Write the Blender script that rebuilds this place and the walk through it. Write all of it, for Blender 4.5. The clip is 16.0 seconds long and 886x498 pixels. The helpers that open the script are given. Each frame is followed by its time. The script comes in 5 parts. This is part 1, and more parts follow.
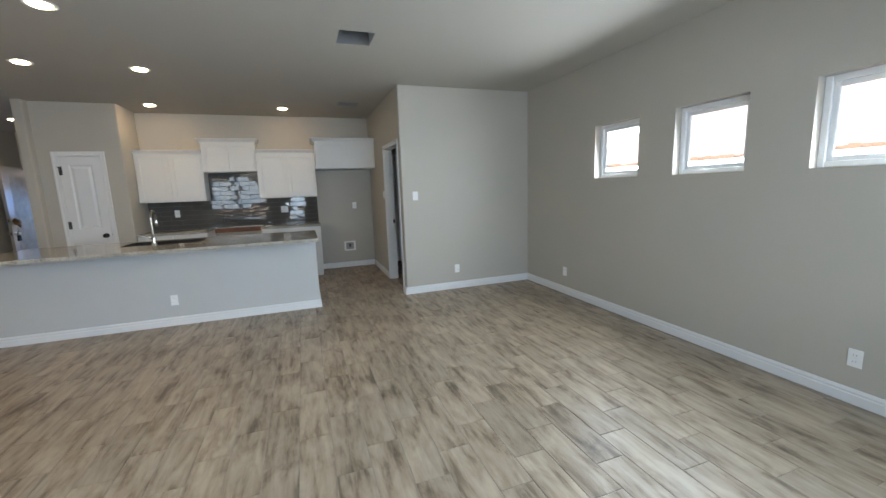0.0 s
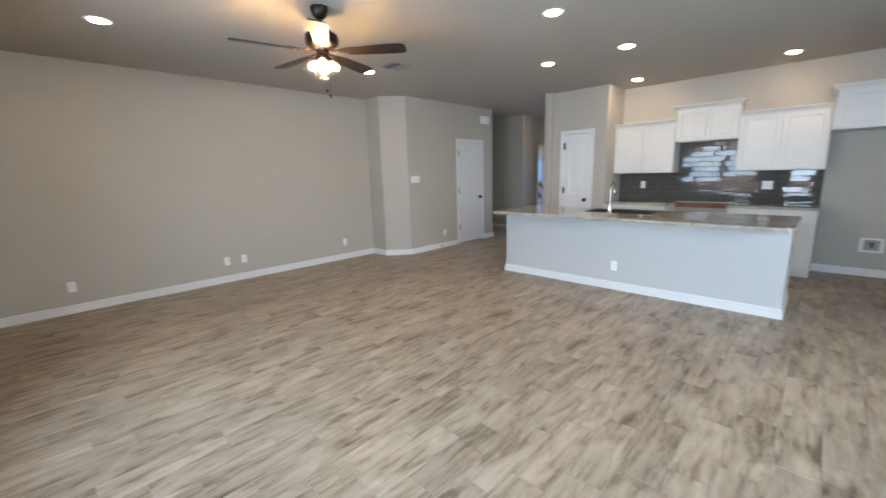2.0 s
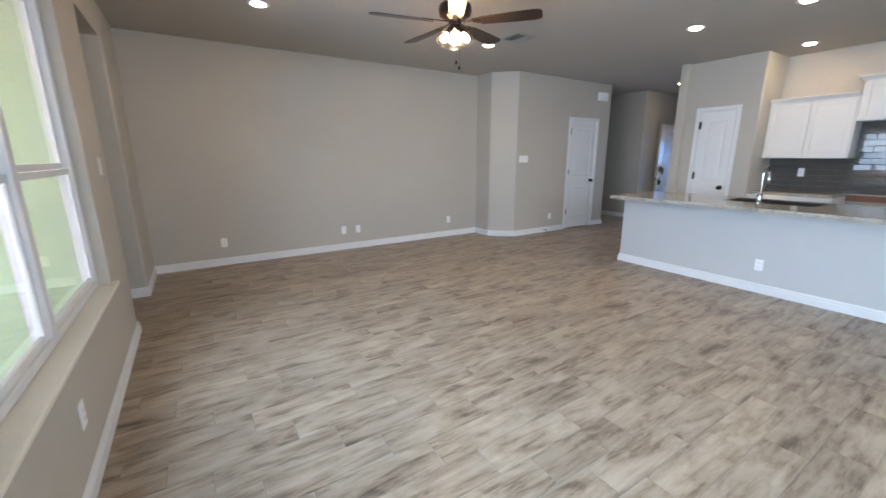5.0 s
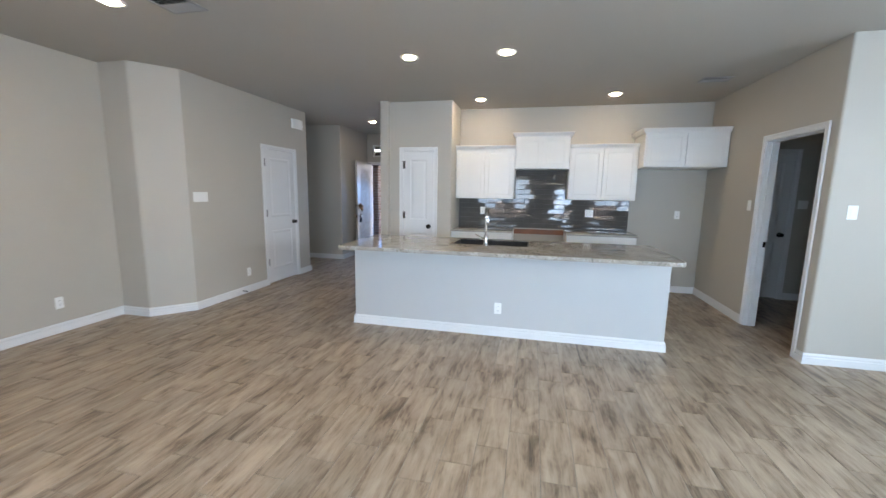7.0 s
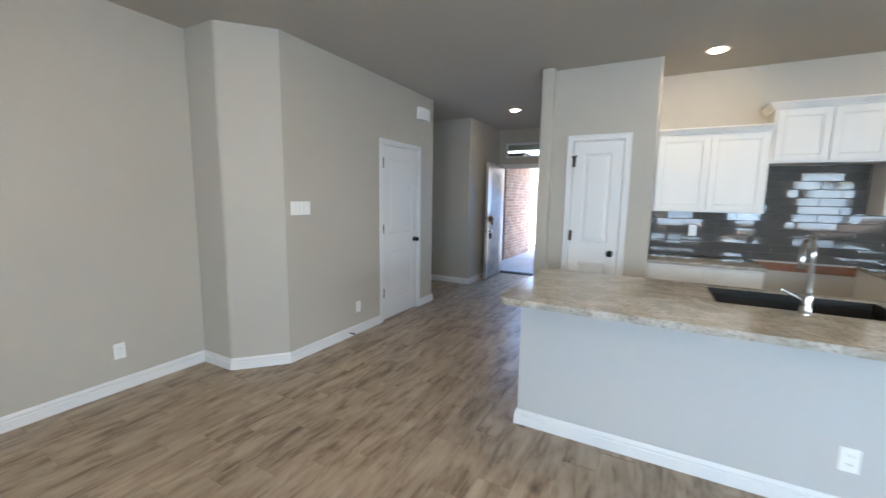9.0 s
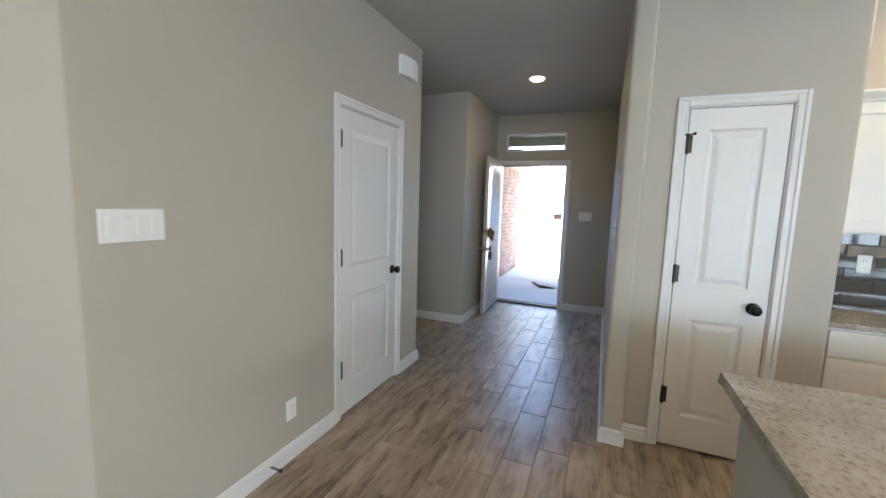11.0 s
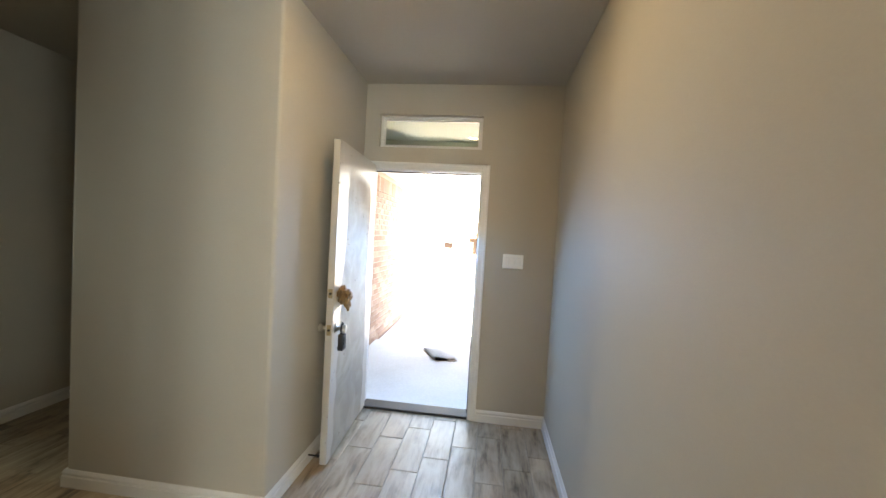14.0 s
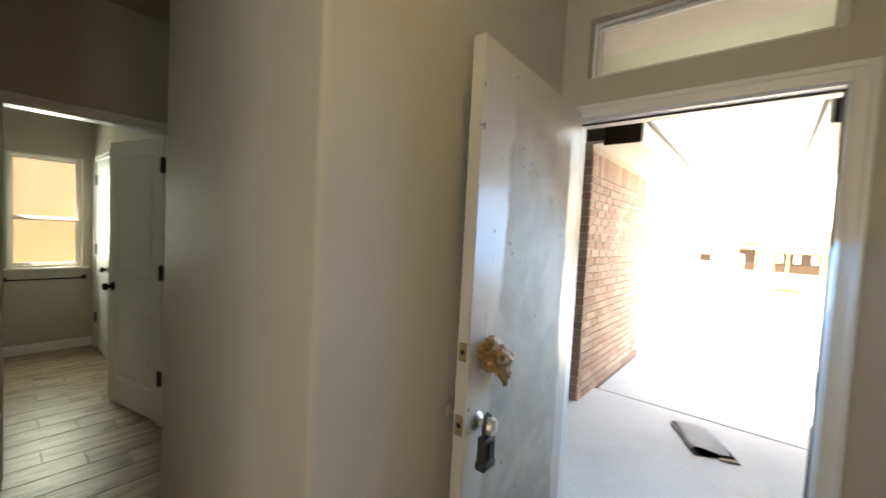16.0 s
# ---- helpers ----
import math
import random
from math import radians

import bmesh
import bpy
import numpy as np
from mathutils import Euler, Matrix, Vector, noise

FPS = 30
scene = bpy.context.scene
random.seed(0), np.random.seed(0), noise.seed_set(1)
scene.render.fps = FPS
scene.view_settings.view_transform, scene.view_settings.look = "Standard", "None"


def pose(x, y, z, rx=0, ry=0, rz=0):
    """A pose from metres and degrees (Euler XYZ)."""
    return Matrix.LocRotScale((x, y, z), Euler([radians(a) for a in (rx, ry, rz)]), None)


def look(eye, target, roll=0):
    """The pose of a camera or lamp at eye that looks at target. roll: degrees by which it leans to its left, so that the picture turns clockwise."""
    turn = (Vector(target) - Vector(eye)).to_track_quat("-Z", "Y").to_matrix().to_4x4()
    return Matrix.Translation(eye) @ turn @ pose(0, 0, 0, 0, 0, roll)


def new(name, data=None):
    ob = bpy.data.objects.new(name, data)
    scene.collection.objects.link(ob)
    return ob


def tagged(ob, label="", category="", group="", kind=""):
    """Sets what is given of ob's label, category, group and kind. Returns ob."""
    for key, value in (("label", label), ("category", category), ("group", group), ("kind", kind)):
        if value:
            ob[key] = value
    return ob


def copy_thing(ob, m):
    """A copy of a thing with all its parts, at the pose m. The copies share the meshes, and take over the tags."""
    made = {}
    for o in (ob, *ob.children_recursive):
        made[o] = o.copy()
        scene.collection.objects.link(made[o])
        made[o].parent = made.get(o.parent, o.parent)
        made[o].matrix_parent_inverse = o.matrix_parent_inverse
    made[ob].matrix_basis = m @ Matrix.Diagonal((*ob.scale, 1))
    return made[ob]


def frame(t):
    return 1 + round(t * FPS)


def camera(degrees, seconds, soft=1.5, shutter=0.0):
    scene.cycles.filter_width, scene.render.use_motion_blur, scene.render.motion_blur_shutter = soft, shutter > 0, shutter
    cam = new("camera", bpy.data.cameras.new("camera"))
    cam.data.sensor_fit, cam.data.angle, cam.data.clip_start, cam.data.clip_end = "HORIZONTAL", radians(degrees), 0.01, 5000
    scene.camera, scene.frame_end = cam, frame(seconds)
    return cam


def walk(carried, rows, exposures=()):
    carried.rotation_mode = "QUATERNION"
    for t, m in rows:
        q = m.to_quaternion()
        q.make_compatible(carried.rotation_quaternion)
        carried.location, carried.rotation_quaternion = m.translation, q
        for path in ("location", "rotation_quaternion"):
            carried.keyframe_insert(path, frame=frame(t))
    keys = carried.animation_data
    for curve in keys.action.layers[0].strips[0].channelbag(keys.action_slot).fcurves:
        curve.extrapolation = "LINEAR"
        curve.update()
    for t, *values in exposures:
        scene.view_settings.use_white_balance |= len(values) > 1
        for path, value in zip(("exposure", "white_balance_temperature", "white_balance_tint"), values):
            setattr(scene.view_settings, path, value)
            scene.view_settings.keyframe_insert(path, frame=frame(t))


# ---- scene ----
# ---------------------------------------------------------------- camera and its walk
cam = camera(97.5, 16.0, shutter=0.3)
PATH = [
    (0, (0.14, 0.092, 1.435), (0.8, 1.953, 1.122), -2.0),
    (0.5, (0.251, 0.279, 1.414), (0.962, 2.119, 1.082), -1.1),
    (1, (0.3, 0.482, 1.414), (0.521, 2.431, 1.024), 1.7),
    (1.5, (0.39, 0.494, 1.451), (-0.401, 2.267, 0.972), 0.5),
    (2, (0.395, 0.408, 1.445), (-0.974, 1.814, 1.06), -1.6),
    (2.5, (0.322, 0.304, 1.465), (-1.283, 1.445, 1.116), -1.2),
    (3, (0.313, 0.23, 1.465), (-1.427, 1.161, 1.137), -1.7),
    (3.2, (0.339, 0.248, 1.463), (-1.431, 1.121, 1.137), -1.9),
    (3.8, (0.345, 0.26, 1.458), (-1.458, 1.063, 1.131), -1.6),
    (4.5, (0.27, 0.262, 1.425), (-1.495, 1.123, 1.043), -0.8),
    (5.3, (0.059, 0.275, 1.386), (-1.462, 1.484, 0.912), 0.2),
    (5.5, (-0.108, 0.32, 1.403), (-1.534, 1.646, 0.948), 0.6),
    (6, (-0.433, 0.518, 1.434), (-1.569, 2.115, 1.032), 1.4),
    (6.5, (-0.736, 0.85, 1.463), (-1.486, 2.68, 1.165), 1.3),
    (7, (-1.0, 1.255, 1.462), (-1.442, 3.182, 1.165), 0.9),
    (7.5, (-1.292, 1.643, 1.438), (-1.552, 3.608, 1.169), 1.9),
    (8, (-1.54, 2.051, 1.433), (-1.686, 4.034, 1.211), 1.8),
    (8.5, (-1.86, 2.416, 1.429), (-2.453, 4.307, 1.165), 1.9),
    (9, (-2.175, 2.76, 1.45), (-3.114, 4.507, 1.189), 0.9),
    (9.2, (-2.302, 2.909, 1.425), (-3.366, 4.582, 1.164), 0.7),
    (9.7, (-2.61, 3.27, 1.43), (-3.817, 4.843, 1.169), 1.0),
    (10.4, (-3.03, 3.84, 1.45), (-4.037, 5.549, 1.2), 1.5),
    (11.3, (-3.441, 4.545, 1.458), (-4.087, 6.423, 1.216), 2.0),
    (11.5, (-3.501, 4.716, 1.469), (-4.082, 6.613, 1.216), 2.2),
    (12, (-3.639, 5.137, 1.464), (-4.143, 7.058, 1.23), 2.2),
    (12.5, (-3.768, 5.542, 1.454), (-4.196, 7.485, 1.249), 2.2),
    (13, (-3.866, 5.961, 1.469), (-4.182, 7.928, 1.291), 2.5),
    (13.5, (-3.855, 6.38, 1.499), (-4.117, 8.356, 1.345), 3.0),
    (14, (-3.782, 6.805, 1.521), (-4.017, 8.79, 1.447), 3.3),
    (14.5, (-3.846, 7.186, 1.49), (-4.058, 9.173, 1.415), 3.1),
    (15, (-3.872, 7.537, 1.478), (-4.331, 9.483, 1.4), 2.9),
    (15.5, (-3.974, 7.867, 1.439), (-4.827, 9.675, 1.399), 2.8),
    (16, (-4.048, 8.156, 1.482), (-5.327, 9.69, 1.389), 3.0),
]
EXPOSURES = [
    (0.0, 3.1, 7400, 17), (0.5, 3.2, 7150, 17), (1.0, 3.25, 6900, 16), (1.5, 3.75, 7000, 17), (2.0, 3.75, 7000, 18), (2.5, 3.55, 6900, 16), (3.0, 3.6, 6750, 16),
    (5.5, 3.75, 6650, 20), (6.0, 3.8, 6700, 20), (6.5, 3.85, 6700, 18), (7.0, 3.85, 6750, 17), (8.0, 3.9, 6800, 15), (8.5, 3.95, 6850, 15), (9.0, 3.9, 6750, 14),
    (11.5, 4.02, 7350, 14), (12.0, 4.1, 7500, 14), (13.0, 4.45, 8100, 14), (13.5, 4.8, 8700, 13), (14.0, 4.95, 9600, 13),
    (14.5, 4.87, 10500, 13), (15.0, 4.95, 10500, 13), (15.5, 4.95, 9900, 11), (16.0, 4.35, 10900, 12),
]
walk(cam, [(t, look(eye, target, roll)) for t, eye, target, roll in PATH], EXPOSURES)

# ---------------------------------------------------------------- world, sun and daylight
world = bpy.data.worlds.new("sky")
scene.world = world
world.use_nodes = True
wn = world.node_tree.nodes
sky = wn.new("ShaderNodeTexSky")
sky.sky_type, sky.sun_disc = "NISHITA", False
sky.sun_elevation, sky.sun_rotation = radians(75), radians(201.8)
wn["Background"].inputs["Strength"].default_value = 0.105
world.node_tree.links.new(sky.outputs["Color"], wn["Background"].inputs["Color"])

sun = new("sun", bpy.data.lights.new("sun", "SUN"))
sun.data.energy, sun.data.angle, sun.data.color = 2.1, radians(0.6), (1.0, 0.95, 0.87)
sun.matrix_world = look((-2, -5, 20), (0, 0, 0))


def daylight(name, x, y, z, rx, rz, w, h, power, color):
    """Sky light entering one opening."""
    lamp = new(name, bpy.data.lights.new(name, "AREA"))
    lamp.data.shape, lamp.data.size, lamp.data.size_y = "RECTANGLE", w, h
    lamp.data.energy, lamp.data.color = power, color
    lamp.data.spread = radians(150)
    lamp.matrix_world = pose(x, y, z, rx, 0, rz)
    return lamp


SKYLIGHT = (0.46, 0.72, 1.0)
for x, power in ((-2.45, 2.5), (-1.54, 2.5), (1.33, 2.7), (2.24, 2.7)):
    daylight("daylight_back_window", x, -0.228, 1.50, 80, 0, 0.80, 0.95, power, SKYLIGHT)
daylight("daylight_back_door", -0.09, -0.215, 1.25, 84, 0, 0.54, 1.0, 3.0, SKYLIGHT)
for y in (1.43, 2.44, 3.44):
    daylight("daylight_high_window", 3.37, y, 1.765, 80, 90, 0.46, 0.44, 2.4, (0.62, 0.82, 1.0))
entry = daylight("daylight_front_door", -4.20, 10.07, 1.45, 38, 180, 0.62, 0.80, 1.0, (0.13, 0.41, 1.0))
entry.data.spread = radians(180)
daylight("daylight_bath_window", -9.86, 8.61, 1.47, 90, -90, 0.45, 1.0, 0.95, (0.62, 0.88, 1.0))

# ---------------------------------------------------------------- materials


def nodes_of(name):
    m = bpy.data.materials.new(name)
    m.use_nodes = True
    return m, m.node_tree.nodes, m.node_tree.links, m.node_tree.nodes["Principled BSDF"]


def ramp_of(n, stops):
    r = n.new("ShaderNodeValToRGB")
    while len(r.color_ramp.elements) < len(stops):
        r.color_ramp.elements.new(0.5)
    for e, (at, c) in zip(r.color_ramp.elements, stops):
        e.position, e.color = at, (*c, 1)
    return r


def surface(name, color, rough=0.5, metal=0.0, fine=60.0, coarse=3.0, vary=0.06, bump=0.05, depth=0.002, coat=0.0, spread=0.06):
    """Plain material with grain and stains at two scales, at world size."""
    m, n, l, b = nodes_of(name)
    geo = n.new("ShaderNodeNewGeometry")
    a, c = n.new("ShaderNodeTexNoise"), n.new("ShaderNodeTexNoise")
    a.inputs["Scale"].default_value, a.inputs["Detail"].default_value = fine, 4
    c.inputs["Scale"].default_value, c.inputs["Detail"].default_value = coarse, 5
    for t in (a, c):
        l.new(geo.outputs["Position"], t.inputs["Vector"])
    mix = n.new("ShaderNodeMath")
    mix.operation = "MULTIPLY_ADD"
    mix.inputs[1].default_value = 0.45
    l.new(a.outputs["Fac"], mix.inputs[0])
    half = n.new("ShaderNodeMath")
    half.operation = "MULTIPLY"
    half.inputs[1].default_value = 0.55
    l.new(c.outputs["Fac"], half.inputs[0])
    l.new(half.outputs[0], mix.inputs[2])
    lo = tuple(max(0, v * (1 - vary * 2)) for v in color)
    hi = tuple(min(1, v * (1 + vary * 2)) for v in color)
    r = ramp_of(n, [(0.3, lo), (0.7, hi)])
    l.new(mix.outputs[0], r.inputs["Fac"])
    l.new(r.outputs["Color"], b.inputs["Base Color"])
    rr = n.new("ShaderNodeMapRange")
    rr.inputs["To Min"].default_value, rr.inputs["To Max"].default_value = max(0.02, rough - spread), min(1, rough + spread)
    l.new(c.outputs["Fac"], rr.inputs["Value"])
    l.new(rr.outputs["Result"], b.inputs["Roughness"])
    b.inputs["Metallic"].default_value = metal
    b.inputs["Coat Weight"].default_value = coat
    if bump:
        bp = n.new("ShaderNodeBump")
        bp.inputs["Strength"].default_value, bp.inputs["Distance"].default_value = bump, depth
        l.new(a.outputs["Fac"], bp.inputs["Height"])
        l.new(bp.outputs["Normal"], b.inputs["Normal"])
    return m


def glowing(name, color, strength):
    m, n, l, b = nodes_of(name)
    b.inputs["Base Color"].default_value = (*color, 1)
    b.inputs["Emission Color"].default_value = (*color, 1)
    b.inputs["Emission Strength"].default_value = strength
    return m


def plank_tile(name, islands):
    """Wood-look porcelain: streaks along y, a shade of its own for each plank."""
    m, n, l, b = nodes_of(name)
    geo = n.new("ShaderNodeNewGeometry")
    if islands:
        rnd = geo.outputs["Random Per Island"]
    else:
        rnd = n.new("ShaderNodeObjectInfo").outputs["Random"]
    shift = n.new("ShaderNodeMath")
    shift.operation = "MULTIPLY"
    shift.inputs[1].default_value = 43.0
    l.new(rnd, shift.inputs[0])
    comb = n.new("ShaderNodeCombineXYZ")
    l.new(shift.outputs[0], comb.inputs["Z"])
    l.new(shift.outputs[0], comb.inputs["Y"])
    add = n.new("ShaderNodeVectorMath")
    add.operation = "ADD"
    l.new(geo.outputs["Position"], add.inputs[0])
    l.new(comb.outputs[0], add.inputs[1])

    def streak(sx, sy, detail, rough):
        s = n.new("ShaderNodeVectorMath")
        s.operation = "MULTIPLY"
        s.inputs[1].default_value = (sx, sy, 1)
        l.new(add.outputs[0], s.inputs[0])
        t = n.new("ShaderNodeTexNoise")
        t.inputs["Scale"].default_value, t.inputs["Detail"].default_value, t.inputs["Roughness"].default_value = 1.0, detail, rough
        t.inputs["Distortion"].default_value = 0.6
        l.new(s.outputs[0], t.inputs["Vector"])
        return t.outputs["Fac"]

    big, mid, thin = streak(9, 3.0, 4, 0.6), streak(24, 3.0, 4, 0.6), streak(110, 7.0, 3, 0.6)
    base = ramp_of(n, [(0.35, (0.092, 0.061, 0.040)), (0.415, (0.192, 0.139, 0.095)), (0.475, (0.298, 0.227, 0.161)), (0.53, (0.362, 0.283, 0.207)), (0.62, (0.432, 0.348, 0.261))])
    s1 = n.new("ShaderNodeMath")
    s1.operation = "MULTIPLY_ADD"
    s1.inputs[1].default_value = 0.50
    l.new(big, s1.inputs[0])
    s2 = n.new("ShaderNodeMath")
    s2.operation = "MULTIPLY_ADD"
    s2.inputs[1].default_value = 0.41
    l.new(mid, s2.inputs[0])
    s3 = n.new("ShaderNodeMath")
    s3.operation = "MULTIPLY"
    s3.inputs[1].default_value = 0.09
    l.new(thin, s3.inputs[0])
    l.new(s3.outputs[0], s2.inputs[2])
    l.new(s2.outputs[0], s1.inputs[2])
    l.new(s1.outputs[0], base.inputs["Fac"])
    shade = n.new("ShaderNodeMapRange")
    shade.inputs["To Min"].default_value, shade.inputs["To Max"].default_value = 0.88, 1.09
    l.new(rnd, shade.inputs["Value"])
    hsv = n.new("ShaderNodeHueSaturation")
    l.new(shade.outputs["Result"], hsv.inputs["Value"])
    l.new(base.outputs["Color"], hsv.inputs["Color"])
    l.new(hsv.outputs["Color"], b.inputs["Base Color"])
    rr = n.new("ShaderNodeMapRange")
    rr.inputs["To Min"].default_value, rr.inputs["To Max"].default_value = 0.43, 0.31
    b.inputs["Specular IOR Level"].default_value = 0.5
    l.new(mid, rr.inputs["Value"])
    l.new(rr.outputs["Result"], b.inputs["Roughness"])
    bp = n.new("ShaderNodeBump")
    bp.inputs["Strength"].default_value, bp.inputs["Distance"].default_value = 0.25, 0.0012
    l.new(s2.outputs[0], bp.inputs["Height"])
    l.new(bp.outputs["Normal"], b.inputs["Normal"])
    return m


def granite(name):
    """Beige polished stone with grey and rust flecks and cloudy drifts."""
    m, n, l, b = nodes_of(name)
    geo = n.new("ShaderNodeNewGeometry")
    drift, fleck, cell = n.new("ShaderNodeTexNoise"), n.new("ShaderNodeTexNoise"), n.new("ShaderNodeTexVoronoi")
    drift.inputs["Scale"].default_value, drift.inputs["Detail"].default_value, drift.inputs["Distortion"].default_value = 5, 6, 1.2
    fleck.inputs["Scale"].default_value, fleck.inputs["Detail"].default_value = 72, 6
    cell.inputs["Scale"].default_value = 95
    for t in (drift, fleck, cell):
        l.new(geo.outputs["Position"], t.inputs["Vector"])
    a = ramp_of(n, [(0.35, (0.300, 0.278, 0.238)), (0.5, (0.368, 0.346, 0.303)), (0.65, (0.44, 0.42, 0.380))])
    l.new(drift.outputs["Fac"], a.inputs["Fac"])
    f = ramp_of(n, [(0.34, (0.34, 0.31, 0.27)), (0.42, (0.78, 0.74, 0.69)), (0.49, (0.96, 0.94, 0.91)), (0.66, (1.05, 1.04, 1.02))])
    l.new(fleck.outputs["Fac"], f.inputs["Fac"])
    c = ramp_of(n, [(0.1, (0.66, 0.61, 0.55)), (0.35, (1, 1, 1))])
    l.new(cell.outputs["Distance"], c.inputs["Fac"])
    m1, m2 = n.new("ShaderNodeMix"), n.new("ShaderNodeMix")
    for q in (m1, m2):
        q.data_type, q.blend_type = "RGBA", "MULTIPLY"
        q.inputs["Factor"].default_value = 0.8
    l.new(a.outputs["Color"], m1.inputs["A"])
    l.new(f.outputs["Color"], m1.inputs["B"])
    l.new(m1.outputs["Result"], m2.inputs["A"])
    l.new(c.outputs["Color"], m2.inputs["B"])
    l.new(m2.outputs["Result"], b.inputs["Base Color"])
    # polished faces up, sawn and chipped edges dull
    xyz, rr = n.new("ShaderNodeSeparateXYZ"), n.new("ShaderNodeMapRange")
    l.new(geo.outputs["True Normal"], xyz.inputs[0])
    rr.inputs["From Min"].default_value, rr.inputs["From Max"].default_value = 0.6, 0.95
    rr.inputs["To Min"].default_value, rr.inputs["To Max"].default_value = 0.55, 0.12
    l.new(xyz.outputs["Z"], rr.inputs["Value"])
    l.new(rr.outputs["Result"], b.inputs["Roughness"])
    return m


def brick_clay(name, islands=False):
    m, n, l, b = nodes_of(name)
    geo = n.new("ShaderNodeNewGeometry")
    own = geo.outputs["Random Per Island"] if islands else n.new("ShaderNodeObjectInfo").outputs["Random"]
    t = n.new("ShaderNodeTexNoise")
    t.inputs["Scale"].default_value, t.inputs["Detail"].default_value = 28, 6
    l.new(geo.outputs["Position"], t.inputs["Vector"])
    r = ramp_of(n, [(0.0, (0.25, 0.145, 0.115)), (0.3, (0.36, 0.245, 0.205)), (0.6, (0.44, 0.325, 0.28)), (1.0, (0.60, 0.50, 0.45))])
    mix = n.new("ShaderNodeMath")
    mix.operation = "MULTIPLY_ADD"
    mix.inputs[1].default_value = 0.55
    k = n.new("ShaderNodeMath")
    k.operation = "MULTIPLY"
    k.inputs[1].default_value = 0.5
    l.new(t.outputs["Fac"], k.inputs[0])
    l.new(own, mix.inputs[0])
    l.new(k.outputs[0], mix.inputs[2])
    l.new(mix.outputs[0], r.inputs["Fac"])
    l.new(r.outputs["Color"], b.inputs["Base Color"])
    b.inputs["Roughness"].default_value = 0.9
    bp = n.new("ShaderNodeBump")
    bp.inputs["Strength"].default_value, bp.inputs["Distance"].default_value = 0.5, 0.004
    l.new(t.outputs["Fac"], bp.inputs["Height"])
    l.new(bp.outputs["Normal"], b.inputs["Normal"])
    return m


def clear_glass(name, tint=(1, 1, 1), rough=0.0):
    m, n, l, b = nodes_of(name)
    b.inputs["Base Color"].default_value = (*tint, 1)
    b.inputs["Roughness"].default_value = rough
    b.inputs["IOR"].default_value = 1.45
    b.inputs["Transmission Weight"].default_value = 1.0
    return m


def scuffed_door(name):
    """White door paint with a large field scraped back to greyish filler, and a few dents."""
    m, n, l, b = nodes_of(name)
    tc, xyz = n.new("ShaderNodeTexCoord"), n.new("ShaderNodeSeparateXYZ")
    l.new(tc.outputs["Object"], xyz.inputs[0])
    edge, cloud, spot = n.new("ShaderNodeTexNoise"), n.new("ShaderNodeTexNoise"), n.new("ShaderNodeTexNoise")
    edge.inputs["Scale"].default_value, edge.inputs["Detail"].default_value = 4.0, 5
    cloud.inputs["Scale"].default_value, cloud.inputs["Detail"].default_value, cloud.inputs["Distortion"].default_value = 5.0, 6, 1.0
    spot.inputs["Scale"].default_value, spot.inputs["Detail"].default_value = 24, 4
    for t in (edge, cloud, spot):
        l.new(tc.outputs["Object"], t.inputs["Vector"])

    def calc(op, a, v):
        q = n.new("ShaderNodeMath")
        q.operation = op
        l.new(a, q.inputs[0])
        if isinstance(v, (int, float)):
            q.inputs[1].default_value = v
        else:
            l.new(v, q.inputs[1])
        return q.outputs[0]

    def step(value, lo, hi):
        q = n.new("ShaderNodeMapRange")
        q.inputs["From Min"].default_value, q.inputs["From Max"].default_value = lo, hi
        l.new(value, q.inputs["Value"])
        return q.outputs["Result"]

    wob = calc("MULTIPLY", edge.outputs["Fac"], 0.16)
    hinge_side = step(calc("ADD", xyz.outputs["X"], wob), 0.185, 0.205)
    lean = calc("ADD", calc("ADD", xyz.outputs["X"], wob), calc("MULTIPLY", xyz.outputs["Z"], 0.07))
    latch_side = step(lean, 0.895, 0.865)
    head = step(calc("ADD", xyz.outputs["Z"], wob), 2.0, 1.90)
    mask = calc("MULTIPLY", calc("MULTIPLY", hinge_side, latch_side), head)
    field = ramp_of(n, [(0.36, (0.31, 0.28, 0.235)), (0.5, (0.35, 0.318, 0.27)), (0.64, (0.40, 0.365, 0.315))])
    l.new(cloud.outputs["Fac"], field.inputs["Fac"])
    q = n.new("ShaderNodeMix")
    q.data_type = "RGBA"
    q.inputs["A"].default_value = (0.46, 0.43, 0.385, 1)
    l.new(field.outputs["Color"], q.inputs["B"])
    l.new(mask, q.inputs["Factor"])
    f = ramp_of(n, [(0.25, (0.22, 0.19, 0.16)), (0.30, (1, 1, 1))])
    l.new(spot.outputs["Fac"], f.inputs["Fac"])
    w = n.new("ShaderNodeMix")
    w.data_type, w.blend_type = "RGBA", "MULTIPLY"
    w.inputs["Factor"].default_value = 0.8
    l.new(q.outputs["Result"], w.inputs["A"])
    l.new(f.outputs["Color"], w.inputs["B"])
    l.new(w.outputs["Result"], b.inputs["Base Color"])
    rough = n.new("ShaderNodeMapRange")
    rough.inputs["To Min"].default_value, rough.inputs["To Max"].default_value = 0.3, 0.62
    l.new(mask, rough.inputs["Value"])
    l.new(rough.outputs["Result"], b.inputs["Roughness"])
    return m


